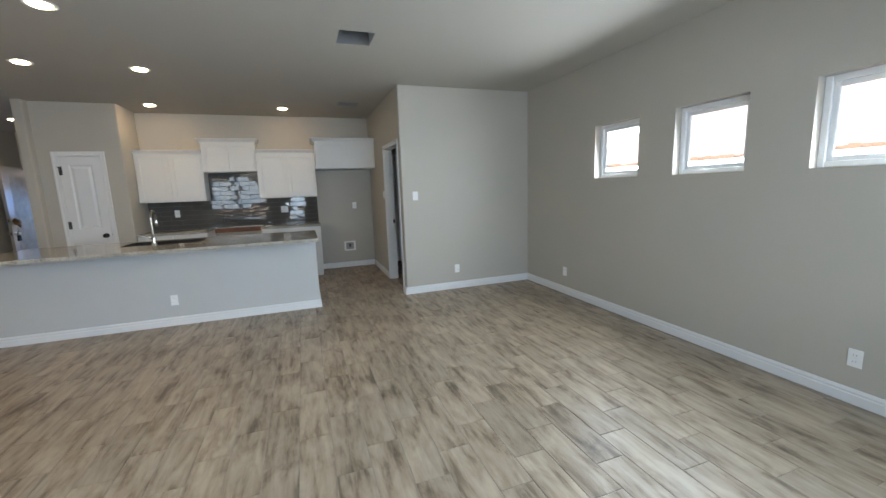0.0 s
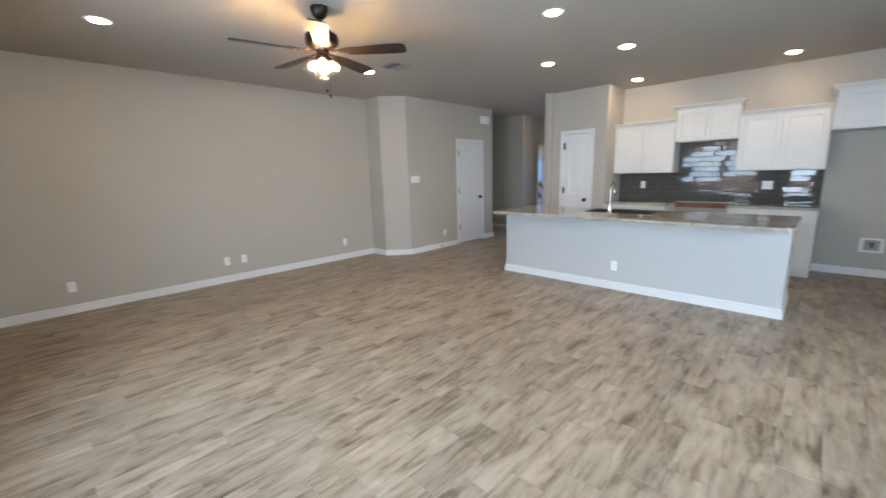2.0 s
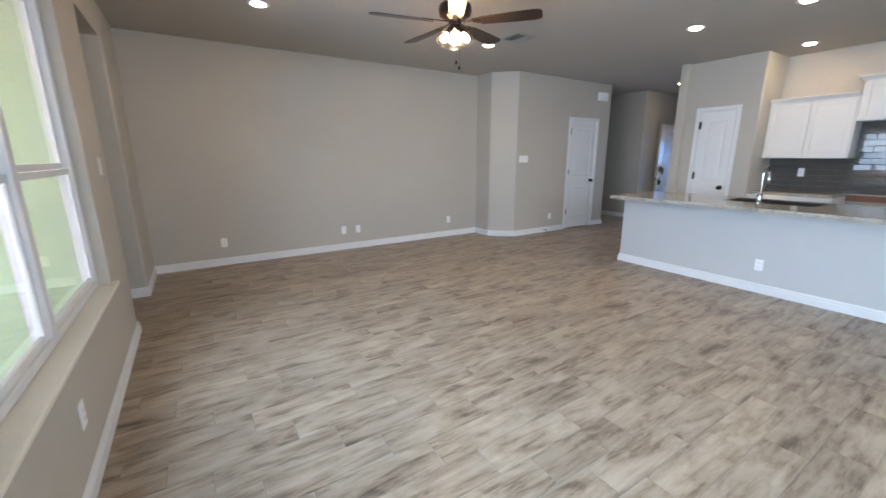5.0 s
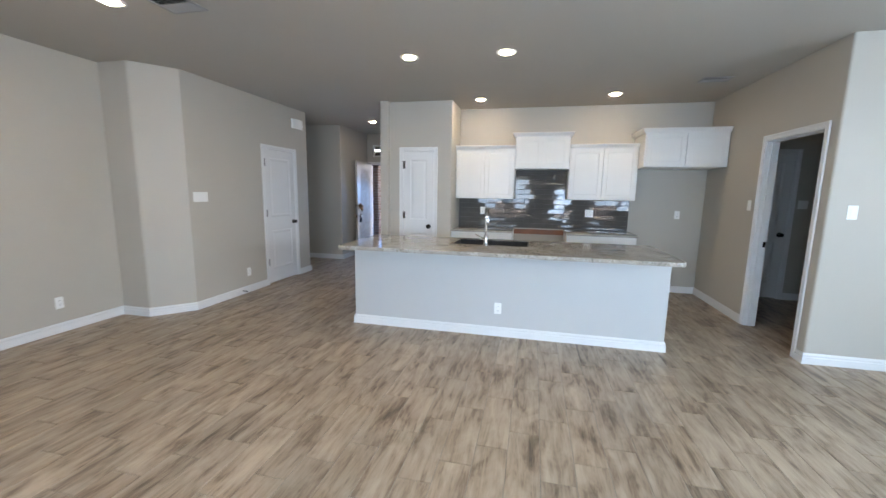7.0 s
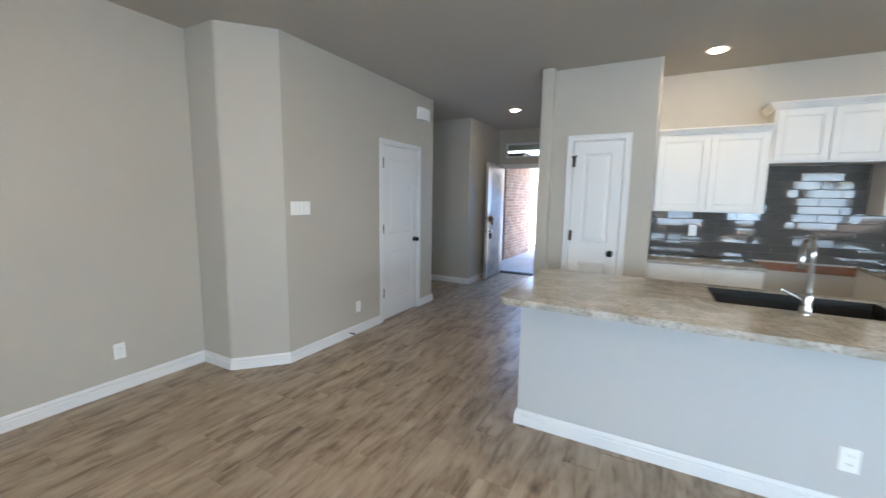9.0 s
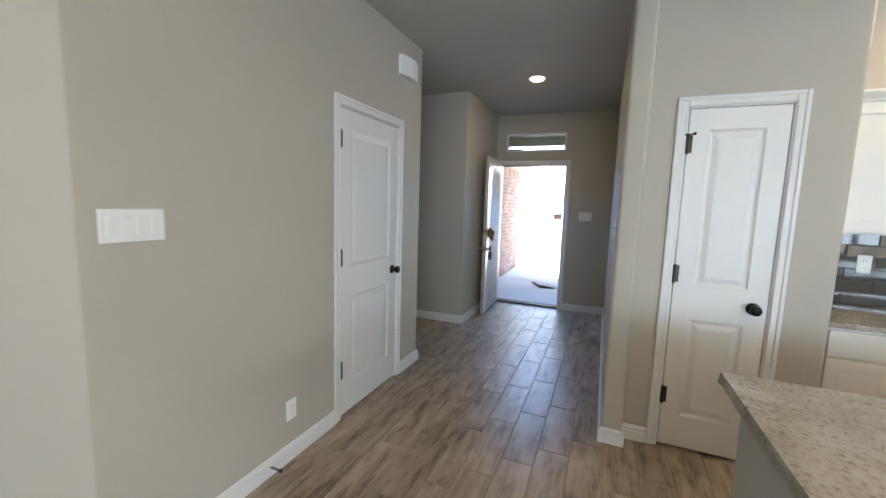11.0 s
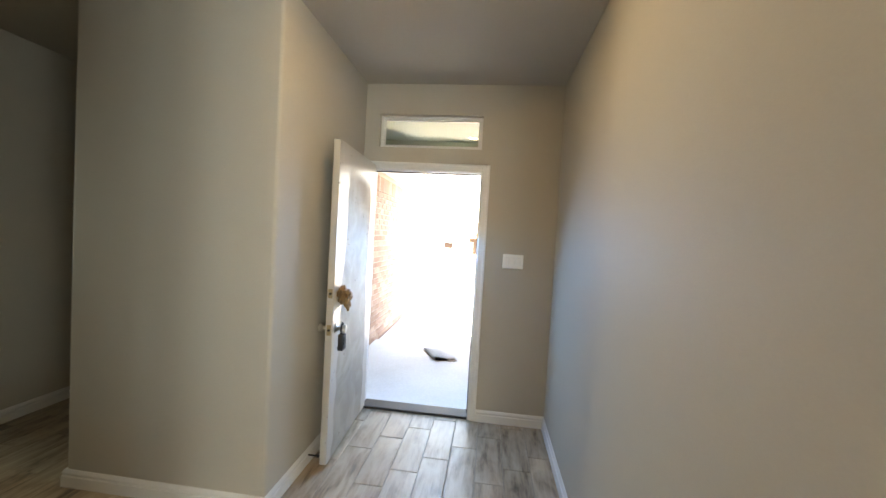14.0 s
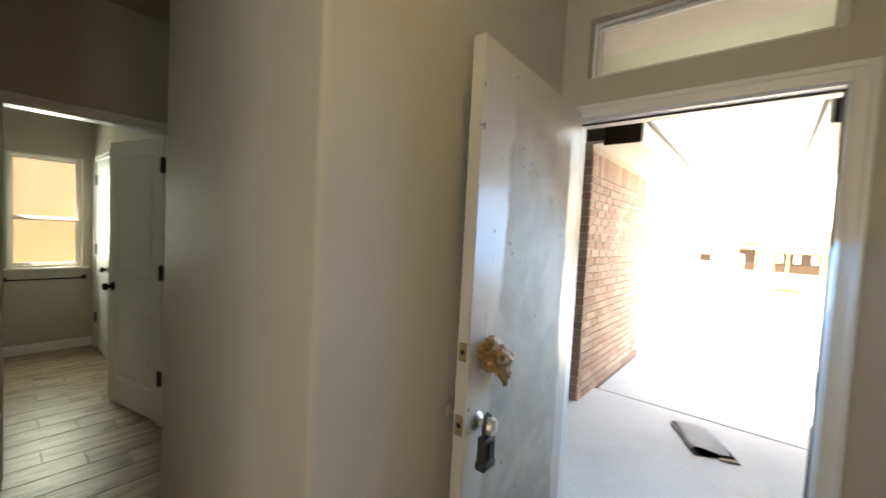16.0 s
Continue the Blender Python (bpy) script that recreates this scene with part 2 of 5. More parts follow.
WALL = surface("wall_paint", (0.445, 0.412, 0.355), 0.62, fine=170, coarse=1.3, vary=0.02, bump=0.18, depth=0.0015)
CEIL = surface("ceiling_paint", (0.445, 0.415, 0.365), 0.8, fine=120, coarse=1.0, vary=0.02, bump=0.3, depth=0.002)
WHITE = surface("trim_paint", (0.70, 0.70, 0.695), 0.38, fine=90, coarse=4, vary=0.012, bump=0.03)
CABINET = surface("cabinet_paint", (0.70, 0.68, 0.645), 0.35, fine=80, coarse=3, vary=0.012, bump=0.03)
PLASTIC = surface("white_plastic", (0.80, 0.80, 0.78), 0.3, fine=50, coarse=6, vary=0.01, bump=0)
GROUT = surface("grout", (0.27, 0.235, 0.195), 0.9, fine=240, coarse=8, vary=0.1, bump=0.3)
TILE, TILE_REST = plank_tile("plank_tile", False), plank_tile("plank_tile_joined", True)
# paler island paint; its cool cast is back-window sky light put into colour
ISLANDPAINT = surface("island_paint", (0.48, 0.48, 0.47), 0.6, fine=170, coarse=1.3, vary=0.02, bump=0.18, depth=0.0015)
STONE = granite("granite")
SPLASH = surface("glazed_grey_tile", (0.088, 0.082, 0.075), 0.04, fine=9, coarse=2.2, vary=0.08, bump=0.02, depth=0.003, spread=0.015)
SPLASH.node_tree.nodes["Principled BSDF"].inputs["Specular IOR Level"].default_value = 0.3
SPLASH_GROUT = surface("splash_grout", (0.16, 0.155, 0.15), 0.85, fine=200, coarse=10, vary=0.08)
BLACK = surface("black_metal", (0.012, 0.011, 0.010), 0.33, 0.8, fine=100, coarse=8, vary=0.1, bump=0.02)
SINKBLACK = surface("black_composite", (0.006, 0.006, 0.006), 0.7, fine=200, coarse=8, vary=0.2, bump=0.1)
CHROME = surface("brushed_chrome", (0.50, 0.49, 0.475), 0.13, 1.0, fine=60, coarse=5, vary=0.02, bump=0.01)
BRASS = surface("aged_brass", (0.33, 0.25, 0.15), 0.45, 0.85, fine=70, coarse=14, vary=0.15, bump=0.03)
HINGE = surface("dark_hinge_metal", (0.050, 0.044, 0.038), 0.42, 0.75, fine=80, coarse=9, vary=0.12, bump=0.02)
NICKEL = surface("satin_nickel", (0.55, 0.52, 0.47), 0.33, 1.0, fine=60, coarse=5, vary=0.04, bump=0.01)
BRONZE = surface("oil_rubbed_bronze", (0.022, 0.014, 0.010), 0.35, 0.7, fine=60, coarse=6, vary=0.15, bump=0.02)
THRESHOLD = surface("dark_threshold_metal", (0.035, 0.030, 0.027), 0.6, 0.3, fine=60, coarse=8, vary=0.15, bump=0.05)
SHELFWOOD = surface("dark_shelf_wood", (0.040, 0.022, 0.014), 0.5, fine=30, coarse=7, vary=0.2, bump=0.05)
WALNUT = surface("fan_blade_wood", (0.017, 0.0095, 0.0065), 0.45, fine=30, coarse=7, vary=0.2, bump=0.05)
RAWWOOD = surface("raw_red_wood", (0.20, 0.075, 0.035), 0.6, fine=30, coarse=5, vary=0.2, bump=0.1)
DARK = surface("dark_void", (0.01, 0.01, 0.01), 0.9, vary=0.1, bump=0)
VENTGREY = surface("vent_paint", (0.31, 0.30, 0.29), 0.5, fine=50, coarse=5, vary=0.02, bump=0)
CONCRETE = surface("concrete", (0.60, 0.655, 0.70), 0.85, fine=45, coarse=1.6, vary=0.06, bump=0.25, depth=0.003)
MORTAR = surface("mortar", (0.56, 0.52, 0.47), 0.95, fine=120, coarse=6, vary=0.08, bump=0.4)
BRICK, BRICK_REST = brick_clay("clay_brick"), brick_clay("clay_brick_joined", True)
SIDING = surface("lap_siding_paint", (0.53, 0.66, 0.42), 0.6, fine=40, coarse=2, vary=0.03, bump=0.1)
# sill boards; the yellow-green light on them is put into this cream
SILL = surface("sill_paint_lit_cream", (0.72, 0.68, 0.585), 0.42, fine=70, coarse=3, vary=0.02, bump=0.03)
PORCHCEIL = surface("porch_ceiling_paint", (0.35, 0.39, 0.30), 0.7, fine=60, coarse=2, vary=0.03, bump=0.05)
SOFFIT = surface("soffit_paint", (0.60, 0.58, 0.53), 0.7, fine=60, coarse=2, vary=0.02, bump=0.05)
DIRT = surface("bare_ground", (0.42, 0.36, 0.28), 0.95, fine=9, coarse=0.4, vary=0.1, bump=0.5, depth=0.02)
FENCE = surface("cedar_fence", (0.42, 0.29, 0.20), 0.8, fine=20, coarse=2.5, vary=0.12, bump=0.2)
SHINGLE = surface("roof_shingle", (0.20, 0.19, 0.19), 0.9, fine=30, coarse=3, vary=0.12, bump=0.4)
OSB = surface("sheathing", (0.55, 0.40, 0.22), 0.85, fine=40, coarse=6, vary=0.15, bump=0.2)
STUCCO = surface("pale_house_wall", (0.66, 0.63, 0.58), 0.85, fine=40, coarse=1, vary=0.03)
MATGREY = surface("folded_mat", (0.64, 0.67, 0.71), 0.9, fine=160, coarse=9, vary=0.06, bump=0.4)
MATBACK = surface("mat_underside", (0.34, 0.27, 0.21), 0.9, fine=120, coarse=9, vary=0.12, bump=0.3)
CLOTH = surface("brown_paper_wrap", (0.25, 0.135, 0.058), 0.6, fine=30, coarse=16, vary=0.4, bump=0.5, depth=0.004)
RUBBER = surface("black_rubber", (0.02, 0.02, 0.022), 0.5, vary=0.1, bump=0)
SCUFFED = scuffed_door("scuffed_white_paint")
GLASS = clear_glass("window_glass")
FROSTED = clear_glass("frosted_glass", (0.86, 0.81, 0.75), 0.22)
SHADEGLASS = clear_glass("lamp_glass", (1.0, 0.97, 0.92), 0.12)
LED = glowing("led_disc", (1.0, 0.83, 0.57), 14)
LED_KITCHEN = glowing("led_disc_kitchen", (1.0, 0.83, 0.57), 13)
LED_HALL = glowing("led_disc_hall", (1.0, 0.83, 0.57), 10)
BULB = glowing("warm_bulb", (1.0, 0.66, 0.34), 18)
YELLOW = surface("yellow_plastic", (0.75, 0.45, 0.05), 0.6, vary=0.05)

# ---------------------------------------------------------------- mesh helpers


def finish(name, bm, material, smooth=False):
    bmesh.ops.recalc_face_normals(bm, faces=bm.faces)
    me = bpy.data.meshes.new(name)
    bm.to_mesh(me)
    bm.free()
    me.materials.append(material)
    if smooth:
        for p in me.polygons:
            p.use_smooth = True
        me.set_sharp_from_angle(angle=radians(38))
    return me


def part(name, bm, material, parent, label="", smooth=False, at=None):
    """One mesh object under a thing or a part."""
    ob = new(name, finish(name, bm, material, smooth))
    ob.parent = parent
    if at is not None:
        ob.matrix_basis = at
    return tagged(ob, label) if label else ob


def thing(name, label, category, m=None, group="", kind=""):
    ob = new(name)
    ob.empty_display_size = 0.1
    if m is not None:
        ob.matrix_basis = m
    return tagged(ob, label, category, group, kind)


def solid(name, bm, material, label, category="", kind="structure", smooth=False, group=""):
    return tagged(new(name, finish(name, bm, material, smooth)), label, category, group, kind)


def box(bm, x0, x1, y0, y1, z0, z1, bevel=0.0, seg=1):
    made = bmesh.ops.create_cube(bm, size=1.0, matrix=Matrix.LocRotScale(((x0 + x1) / 2, (y0 + y1) / 2, (z0 + z1) / 2), None, (abs(x1 - x0), abs(y1 - y0), abs(z1 - z0))))
    if bevel:
        edges = {e for v in made["verts"] for e in v.link_edges}
        bmesh.ops.bevel(bm, geom=list(edges), offset=bevel, segments=seg, affect="EDGES", profile=0.5)
    return bm


def B(*boxes, bevel=0.0, seg=1):
    bm = bmesh.new()
    for b in boxes:
        box(bm, *b, bevel=bevel, seg=seg)
    return bm


def tube(bm, r0, r1, depth, m, n=20):
    bmesh.ops.create_cone(bm, cap_ends=True, segments=n, radius1=r0, radius2=r1, depth=depth, matrix=m)
    return bm


def T(r0, r1, depth, m, n=20):
    return tube(bmesh.new(), r0, r1, depth, m, n)


def spun(profile, m=None, n=24):
    """A turned shape from (radius, height) pairs, closed at both ends."""
    bm = bmesh.new()
    rings = []
    for r, z in profile:
        rings.append([bm.verts.new((r * math.cos(2 * math.pi * k / n), r * math.sin(2 * math.pi * k / n), z)) for k in range(n)])
    for a, b in zip(rings, rings[1:]):
        for k in range(n):
            bm.faces.new((a[k], a[(k + 1) % n], b[(k + 1) % n], b[k]))
    for ring in (rings[0], rings[-1]):
        bm.faces.new(ring)
    if m is not None:
        bmesh.ops.transform(bm, matrix=m, verts=bm.verts)
    return bm


def pipe(points, r, n=12):
    """A round bar along a line of points."""
    bm = bmesh.new()
    pts = [Vector(p) for p in points]
    rings = []
    side = None
    for i, p in enumerate(pts):
        d = (pts[min(i + 1, len(pts) - 1)] - pts[max(i - 1, 0)]).normalized()
        if side is None:
            side = d.orthogonal().normalized()
        side = (side - d * side.dot(d)).normalized()
        up = d.cross(side)
        rings.append([bm.verts.new(p + (side * math.cos(2 * math.pi * k / n) + up * math.sin(2 * math.pi * k / n)) * r) for k in range(n)])
    for a, b in zip(rings, rings[1:]):
        for k in range(n):
            bm.faces.new((a[k], a[(k + 1) % n], b[(k + 1) % n], b[k]))
    bm.faces.new(rings[0])
    bm.faces.new(rings[-1])
    return bm


def sweep(points, profile, closed=False):
    """A profile of (out, up) pairs run along a plan line; out is to the left of the way walked; corners are mitred."""
    bm = bmesh.new()
    pts = [Vector((p[0], p[1], 0)) for p in points]
    z = points[0][2] if len(points[0]) > 2 else 0.0
    rings = []
    for i, p in enumerate(pts):
        if closed:
            a, b = (p - pts[i - 1]).normalized(), (pts[(i + 1) % len(pts)] - p).normalized()
        else:
            a = (p - pts[i - 1]).normalized() if i else (pts[1] - p).normalized()
            b = (pts[i + 1] - p).normalized() if i < len(pts) - 1 else a
        na, nb = Vector((-a.y, a.x, 0)), Vector((-b.y, b.x, 0))
        mitre = (na + nb).normalized()
        mitre /= max(0.3, mitre.dot(na))
        rings.append([bm.verts.new(p + mitre * o + Vector((0, 0, z + u))) for o, u in profile])
    k = len(profile)
    pairs = list(zip(rings, rings[1:])) + ([(rings[-1], rings[0])] if closed else [])
    for a, b in pairs:
        for j in range(k):
            bm.faces.new((a[j], a[(j + 1) % k], b[(j + 1) % k], b[j]))
    if not closed:
        bm.faces.new(rings[0])
        bm.faces.new(rings[-1])
    return bm


def wall(name, axis, face, back, u0, u1, label, holes=(), z0=0.0, z1=2.74, material=None, rounded=(), radius=0.02):
    """A wall with thickness from face to back (on x or y), from u0 to u1 along it, with real openings (u0, u1, z0, z1)."""
    us = sorted({u0, u1, *(h[0] for h in holes), *(h[1] for h in holes)})
    zs = sorted({z0, z1, *(h[2] for h in holes), *(h[3] for h in holes)})
    bm = bmesh.new()
    cache = {}

    def v(i, k, side):
        if (i, k, side) not in cache:
            w = (face, back)[side]
            cache[(i, k, side)] = bm.verts.new((w, us[i], zs[k]) if axis == "x" else (us[i], w, zs[k]))
        return cache[(i, k, side)]

    def full(i, k):
        if not (0 <= i < len(us) - 1 and 0 <= k < len(zs) - 1):
            return False
        a, b = (us[i] + us[i + 1]) / 2, (zs[k] + zs[k + 1]) / 2
        return not any(h[0] < a < h[1] and h[2] < b < h[3] for h in holes)

    for i in range(len(us) - 1):
        for k in range(len(zs) - 1):
            if not full(i, k):
                continue
            for s in (0, 1):
                bm.faces.new((v(i, k, s), v(i + 1, k, s), v(i + 1, k + 1, s), v(i, k + 1, s)))
            for (di, dk), (p, q) in {(-1, 0): ((i, k), (i, k + 1)), (1, 0): ((i + 1, k), (i + 1, k + 1)), (0, -1): ((i, k), (i + 1, k)), (0, 1): ((i, k + 1), (i + 1, k + 1))}.items():
                if not full(i + di, k + dk):
                    bm.faces.new((v(*p, 0), v(*q, 0), v(*q, 1), v(*p, 1)))
    bmesh.ops.recalc_face_normals(bm, faces=bm.faces)
    if rounded:
        picked = []
        for e in bm.edges:
            a, b = e.verts
            if abs(a.co.x - b.co.x) + abs(a.co.y - b.co.y) < 1e-6 and any(abs(a.co.x - x) + abs(a.co.y - y) < 1e-4 for x, y in rounded):
                picked.append(e)
        bmesh.ops.bevel(bm, geom=picked, offset=radius, segments=5, affect="EDGES", profile=0.5)
    ob = solid(name, bm, material or WALL, label, "wall", smooth=bool(rounded))
    return ob


def hinge_pair(parent, m, plates=0.014):
    """A black butt hinge with knuckle and pin tips, at the pose m (its knuckle along z)."""
    h = part("hinge", B((-0.004, plates, -0.0015, 0.0015, -0.05, 0.05), (-plates, 0.004, -0.0015, 0.0015, -0.05, 0.05)), HINGE, parent, "dark steel hinge", at=m)
    bm = T(0.0105, 0.0105, 0.102, pose(0, -0.007, 0), 10)
    for s in (-1, 1):
        tube(bm, 0.005, 0.003, 0.008, pose(0, -0.007, s * 0.055), 8)
    part("knuckle", bm, HINGE, h, smooth=True)
    return h


def knob(parent, m):
    """A round door knob on its rose; the shaft runs along +y from the face."""
    k = part("door_knob", spun([(0.012, 0.0), (0.012, 0.028), (0.024, 0.036), (0.029, 0.048), (0.027, 0.060), (0.016, 0.067), (0.002, 0.069)], pose(0, 0, 0, -90)), BLACK, parent, "black round door knob", True, m)
    part("rose", spun([(0.034, 0.0), (0.034, 0.004), (0.030, 0.009), (0.013, 0.011)], pose(0, 0, 0, -90)), BLACK, k, "", True)
    return k


def leaf_mesh(w, h, t, panels):
    """A moulded door leaf: x from 0 to w, y from 0 (front) to t, z from 0 to h; each panel (x0, x1, z0, z1) sinks on both faces."""
    bm = bmesh.new()
    xs = sorted({0, w, *(p[0] for p in panels), *(p[1] for p in panels)})
    zs = sorted({0, h, *(p[2] for p in panels), *(p[3] for p in panels)})
    for y, s in ((0, 1), (t, -1)):
        for i in range(len(xs) - 1):
            for k in range(len(zs) - 1):
                a, b, c, d = xs[i], xs[i + 1], zs[k], zs[k + 1]
                if any(p[0] <= a and b <= p[1] and p[2] <= c and d <= p[3] for p in panels):
                    continue
                bm.faces.new([bm.verts.new((x, y, z)) for x, z in ((a, c), (b, c), (b, d), (a, d))])
        for p in panels:
            last = None
            for inset, sink in ((0, 0), (0.006, 0.005), (0.016, 0.009), (0.024, 0.009), (0.052, 0.002)):
                ring = [bm.verts.new((x, y + s * sink, z)) for x, z in ((p[0] + inset, p[2] + inset), (p[1] - inset, p[2] + inset), (p[1] - inset, p[3] - inset), (p[0] + inset, p[3] - inset))]
                if last:
                    for k in range(4):
                        bm.faces.new((last[k], last[(k + 1) % 4], ring[(k + 1) % 4], ring[k]))
                last = ring
            bm.faces.new(last)
    for a, b in (((0, 0), (0, h)), ((w, 0), (w, h)), ((0, 0), (w, 0)), ((0, h), (w, h))):
        bm.faces.new([bm.verts.new(c) for c in ((a[0], 0, a[1]), (b[0], 0, b[1]), (b[0], t, b[1]), (a[0], t, a[1]))])
    bmesh.ops.remove_doubles(bm, verts=bm.verts, dist=0.0004)
    return bm


def casing_parts(parent, w, h, y=0.0, depth=0.016, width=0.062, foot=0.0):
    """Door trim round an opening x 0..w, z 0..h, on the face at y (proud towards -y): two legs and a head with a moulded outer band."""
    for name, b in (("casing_leg", (-width, -0.006, foot, h + width)), ("casing_leg", (w + 0.006, w + width, foot, h + width)), ("casing_head", (-0.0055, w + 0.0055, h + 0.006, h + width))):
        bm = B((b[0], b[1], y - depth * 0.6, y - 0.0005, b[2], b[3]), bevel=0.003, seg=2)
        if name == "casing_leg":
            o0, o1 = (b[0], b[0] + 0.022) if b[0] < 0 else (b[1] - 0.022, b[1])
            box(bm, o0, o1, y - depth, y - 0.001, b[2], b[3], 0.005, 2)
            o0, o1 = (b[1] - 0.014, b[1] - 0.002) if b[0] < 0 else (b[0] + 0.002, b[0] + 0.014)
            box(bm, o0, o1, y - depth * 0.8, y - 0.001, b[2], b[3] - width + 0.012, 0.003, 2)
        else:
            box(bm, b[0] - 0.034, b[1] + 0.034, y - depth, y - 0.001, b[3] - 0.022, b[3], 0.005, 2)
            box(bm, b[0], b[1], y - depth * 0.8, y - 0.001, b[2] + 0.002, b[2] + 0.014, 0.003, 2)
        part(name, bm, WHITE, parent)


def jamb_parts(parent, w, h, y0, y1, foot=0.0):
    """The lining inside an opening, with its stop."""
    for name, b in (("jamb", (-0.02, 0.0, y0, y1, foot, h + 0.02)), ("jamb", (w, w + 0.02, y0, y1, foot, h + 0.02)), ("jamb", (0.0005, w - 0.0005, y0, y1, h, h + 0.02))):
        part(name, B(b, bevel=0.002), WHITE, parent)


def room_door(name, label, m, w, thick, h=2.03, hinge_left=True, swing=0.0, inner=False, pin=False, leaf_at=0.004, hinges=True):
    """A moulded two-panel door: opening x 0..w on the face y=0, the wall going back to y=thick. swing turns the leaf."""
    d = thing(name, label, "door", m, kind="structure")
    jamb_parts(d, w, h, 0.0, thick)
    casing_parts(d, w, h)
    lw, lh = w - 0.009, h - 0.022
    st = 0.115 if w > 0.6 else 0.10
    panels = [(st, lw - st, 0.20, 0.80), (st, lw - st, 1.005, lh - 0.115)]
    bm = leaf_mesh(lw, lh, 0.035, panels)
    if not hinge_left:
        bmesh.ops.transform(bm, matrix=Matrix.Diagonal((-1, 1, 1, 1)), verts=bm.verts)
        place = pose(w - 0.0045, leaf_at, 0.017, 0, 0, -swing)
    else:
        place = pose(0.0045, leaf_at, 0.017, 0, 0, swing)
    leaf = part("door_leaf", bm, WHITE, d, "white moulded two-panel leaf", at=place)
    s = 1 if hinge_left else -1
    ky = -0.001
    knob(leaf, pose(s * (lw - 0.065), ky, 0.905, 0, 0, 180))
    knob(leaf, pose(s * (lw - 0.065), 0.036, 0.905))
    part("latch_plate", B((s * lw - 0.0015, s * lw + 0.0015, 0.006, 0.029, 0.875, 0.935)), BLACK, leaf, "black latch plate")
    if hinges:
        for z in (0.32, 1.07, 1.815):
            hinge_pair(leaf, pose(-s * 0.001, -0.001, z), 0.024 if not swing else 0.042)
    if pin:
        bm = pipe([(0.003, -0.012, 1.868), (0.018, -0.024, 1.868), (0.028, -0.026, 1.870)], 0.004, 8)
        box(bm, -0.020, 0.006, -0.018, -0.008, 1.862, 1.872)
        tube(bm, 0.008, 0.008, 0.012, pose(0.028, -0.026, 1.870, 0, 90), 10)
        part("hinge_stop", bm, BLACK, leaf, "black hinge-pin door stop")
    return d


def plate(name, label, m, w=0.072, h=0.116, style="outlet", gang=1):
    """A wall plate on the face y=0 (proud towards -y) with its sockets or switches."""
    p = thing(name, label, "outlet" if style == "outlet" else "switch", m)
    w = w + 0.046 * (gang - 1)
    part("cover", B((-w / 2, w / 2, -0.0065, -0.0005, -h / 2, h / 2), bevel=0.003, seg=2), PLASTIC, p)
    for g in range(gang):
        x = (g - (gang - 1) / 2) * 0.046
        if style == "outlet":
            for s in (-1, 1):
                soc = part("socket", B((x - 0.017, x + 0.017, -0.009, -0.006, s * 0.021 - 0.014, s * 0.021 + 0.014), bevel=0.002), PLASTIC, p)
                part("slots", B((x - 0.008, x - 0.006, -0.0095, -0.0089, s * 0.021 - 0.004, s * 0.021 + 0.006), (x + 0.006, x + 0.008, -0.0095, -0.0089, s * 0.021 - 0.004, s * 0.021 + 0.006)), DARK, soc)
        elif style == "switch":
            part("rocker", B((x - 0.016, x + 0.016, -0.0105, -0.006, -0.033, 0.033), bevel=0.003), PLASTIC, p)
        elif style == "toggle":
            part("toggle_collar", B((x - 0.006, x + 0.006, -0.0085, -0.006, -0.013, 0.013), bevel=0.001), PLASTIC, p)
            part("toggle", B((-0.0042, 0.0042, -0.020, 0.0, -0.0045, 0.0045), bevel=0.0015), PLASTIC, p, at=pose(x, -0.006, 0.0, -28 if g % 2 else 28))
        for s in (-1, 1):
            part("screw", T(0.003, 0.003, 0.002, pose(x, -0.007, s * 0.048, 90), 8), PLASTIC, p)
    return p


BASE = [(0.0015, 0.0), (0.016, 0.0), (0.016, 0.058), (0.0145, 0.061), (0.0095, 0.063), (0.0095, 0.069), (0.0125, 0.073), (0.0125, 0.080), (0.008, 0.089), (0.005, 0.096), (0.0015, 0.097)]


def baseboard(points, label="white painted moulded baseboard along the wall"):
    solid("baseboard", sweep(points, BASE), WHITE, label, "baseboard")

# ---------------------------------------------------------------- the house: walls, ceiling, openings
GREY = "warm grey painted drywall with light orange-peel texture"
DOORH = 2.03
wall("wall_east", "x", 3.298, 3.44, -0.40, 7.713, GREY + ", three small high windows", [(1.127, 1.731, 1.476, 2.052), (2.136, 2.745, 1.476, 2.052), (3.137, 3.748, 1.476, 2.052)])
wall("wall_utility_front", "y", 5.152, 5.272, 1.389, 3.297, GREY, rounded=[(1.389, 5.152)])
wall("wall_kitchen_east", "x", 1.389, 1.509, 5.272, 7.592, GREY + ", doorway to a utility room", [(5.293, 6.188, 0, 2.05)])
wall("wall_kitchen_north", "y", 7.593, 7.713, -2.1925, 3.297, GREY + ", utility room doorway", [(1.665, 2.465, 0, 2.05)])
wall("wall_pantry_side", "x", -2.193, -2.313, 6.93, 7.713, GREY, rounded=[(-2.193, 6.93)])
wall("wall_pantry_front", "y", 6.93, 7.05, -3.14, -2.313, GREY + ", narrow pantry doorway", [(-2.952, -2.442, 0, 2.05)])
wall("wall_hall_east", "x", -3.26, -3.14, 6.82, 9.981, GREY, rounded=[(-3.26, 6.82), (-3.14, 6.82)])
wall("wall_front", "y", 9.982, 10.13, -4.988, -3.0, GREY + ", front doorway and transom window", [(-4.81, -3.86, 0, 2.05), (-4.747, -3.889, 2.222, 2.494)])
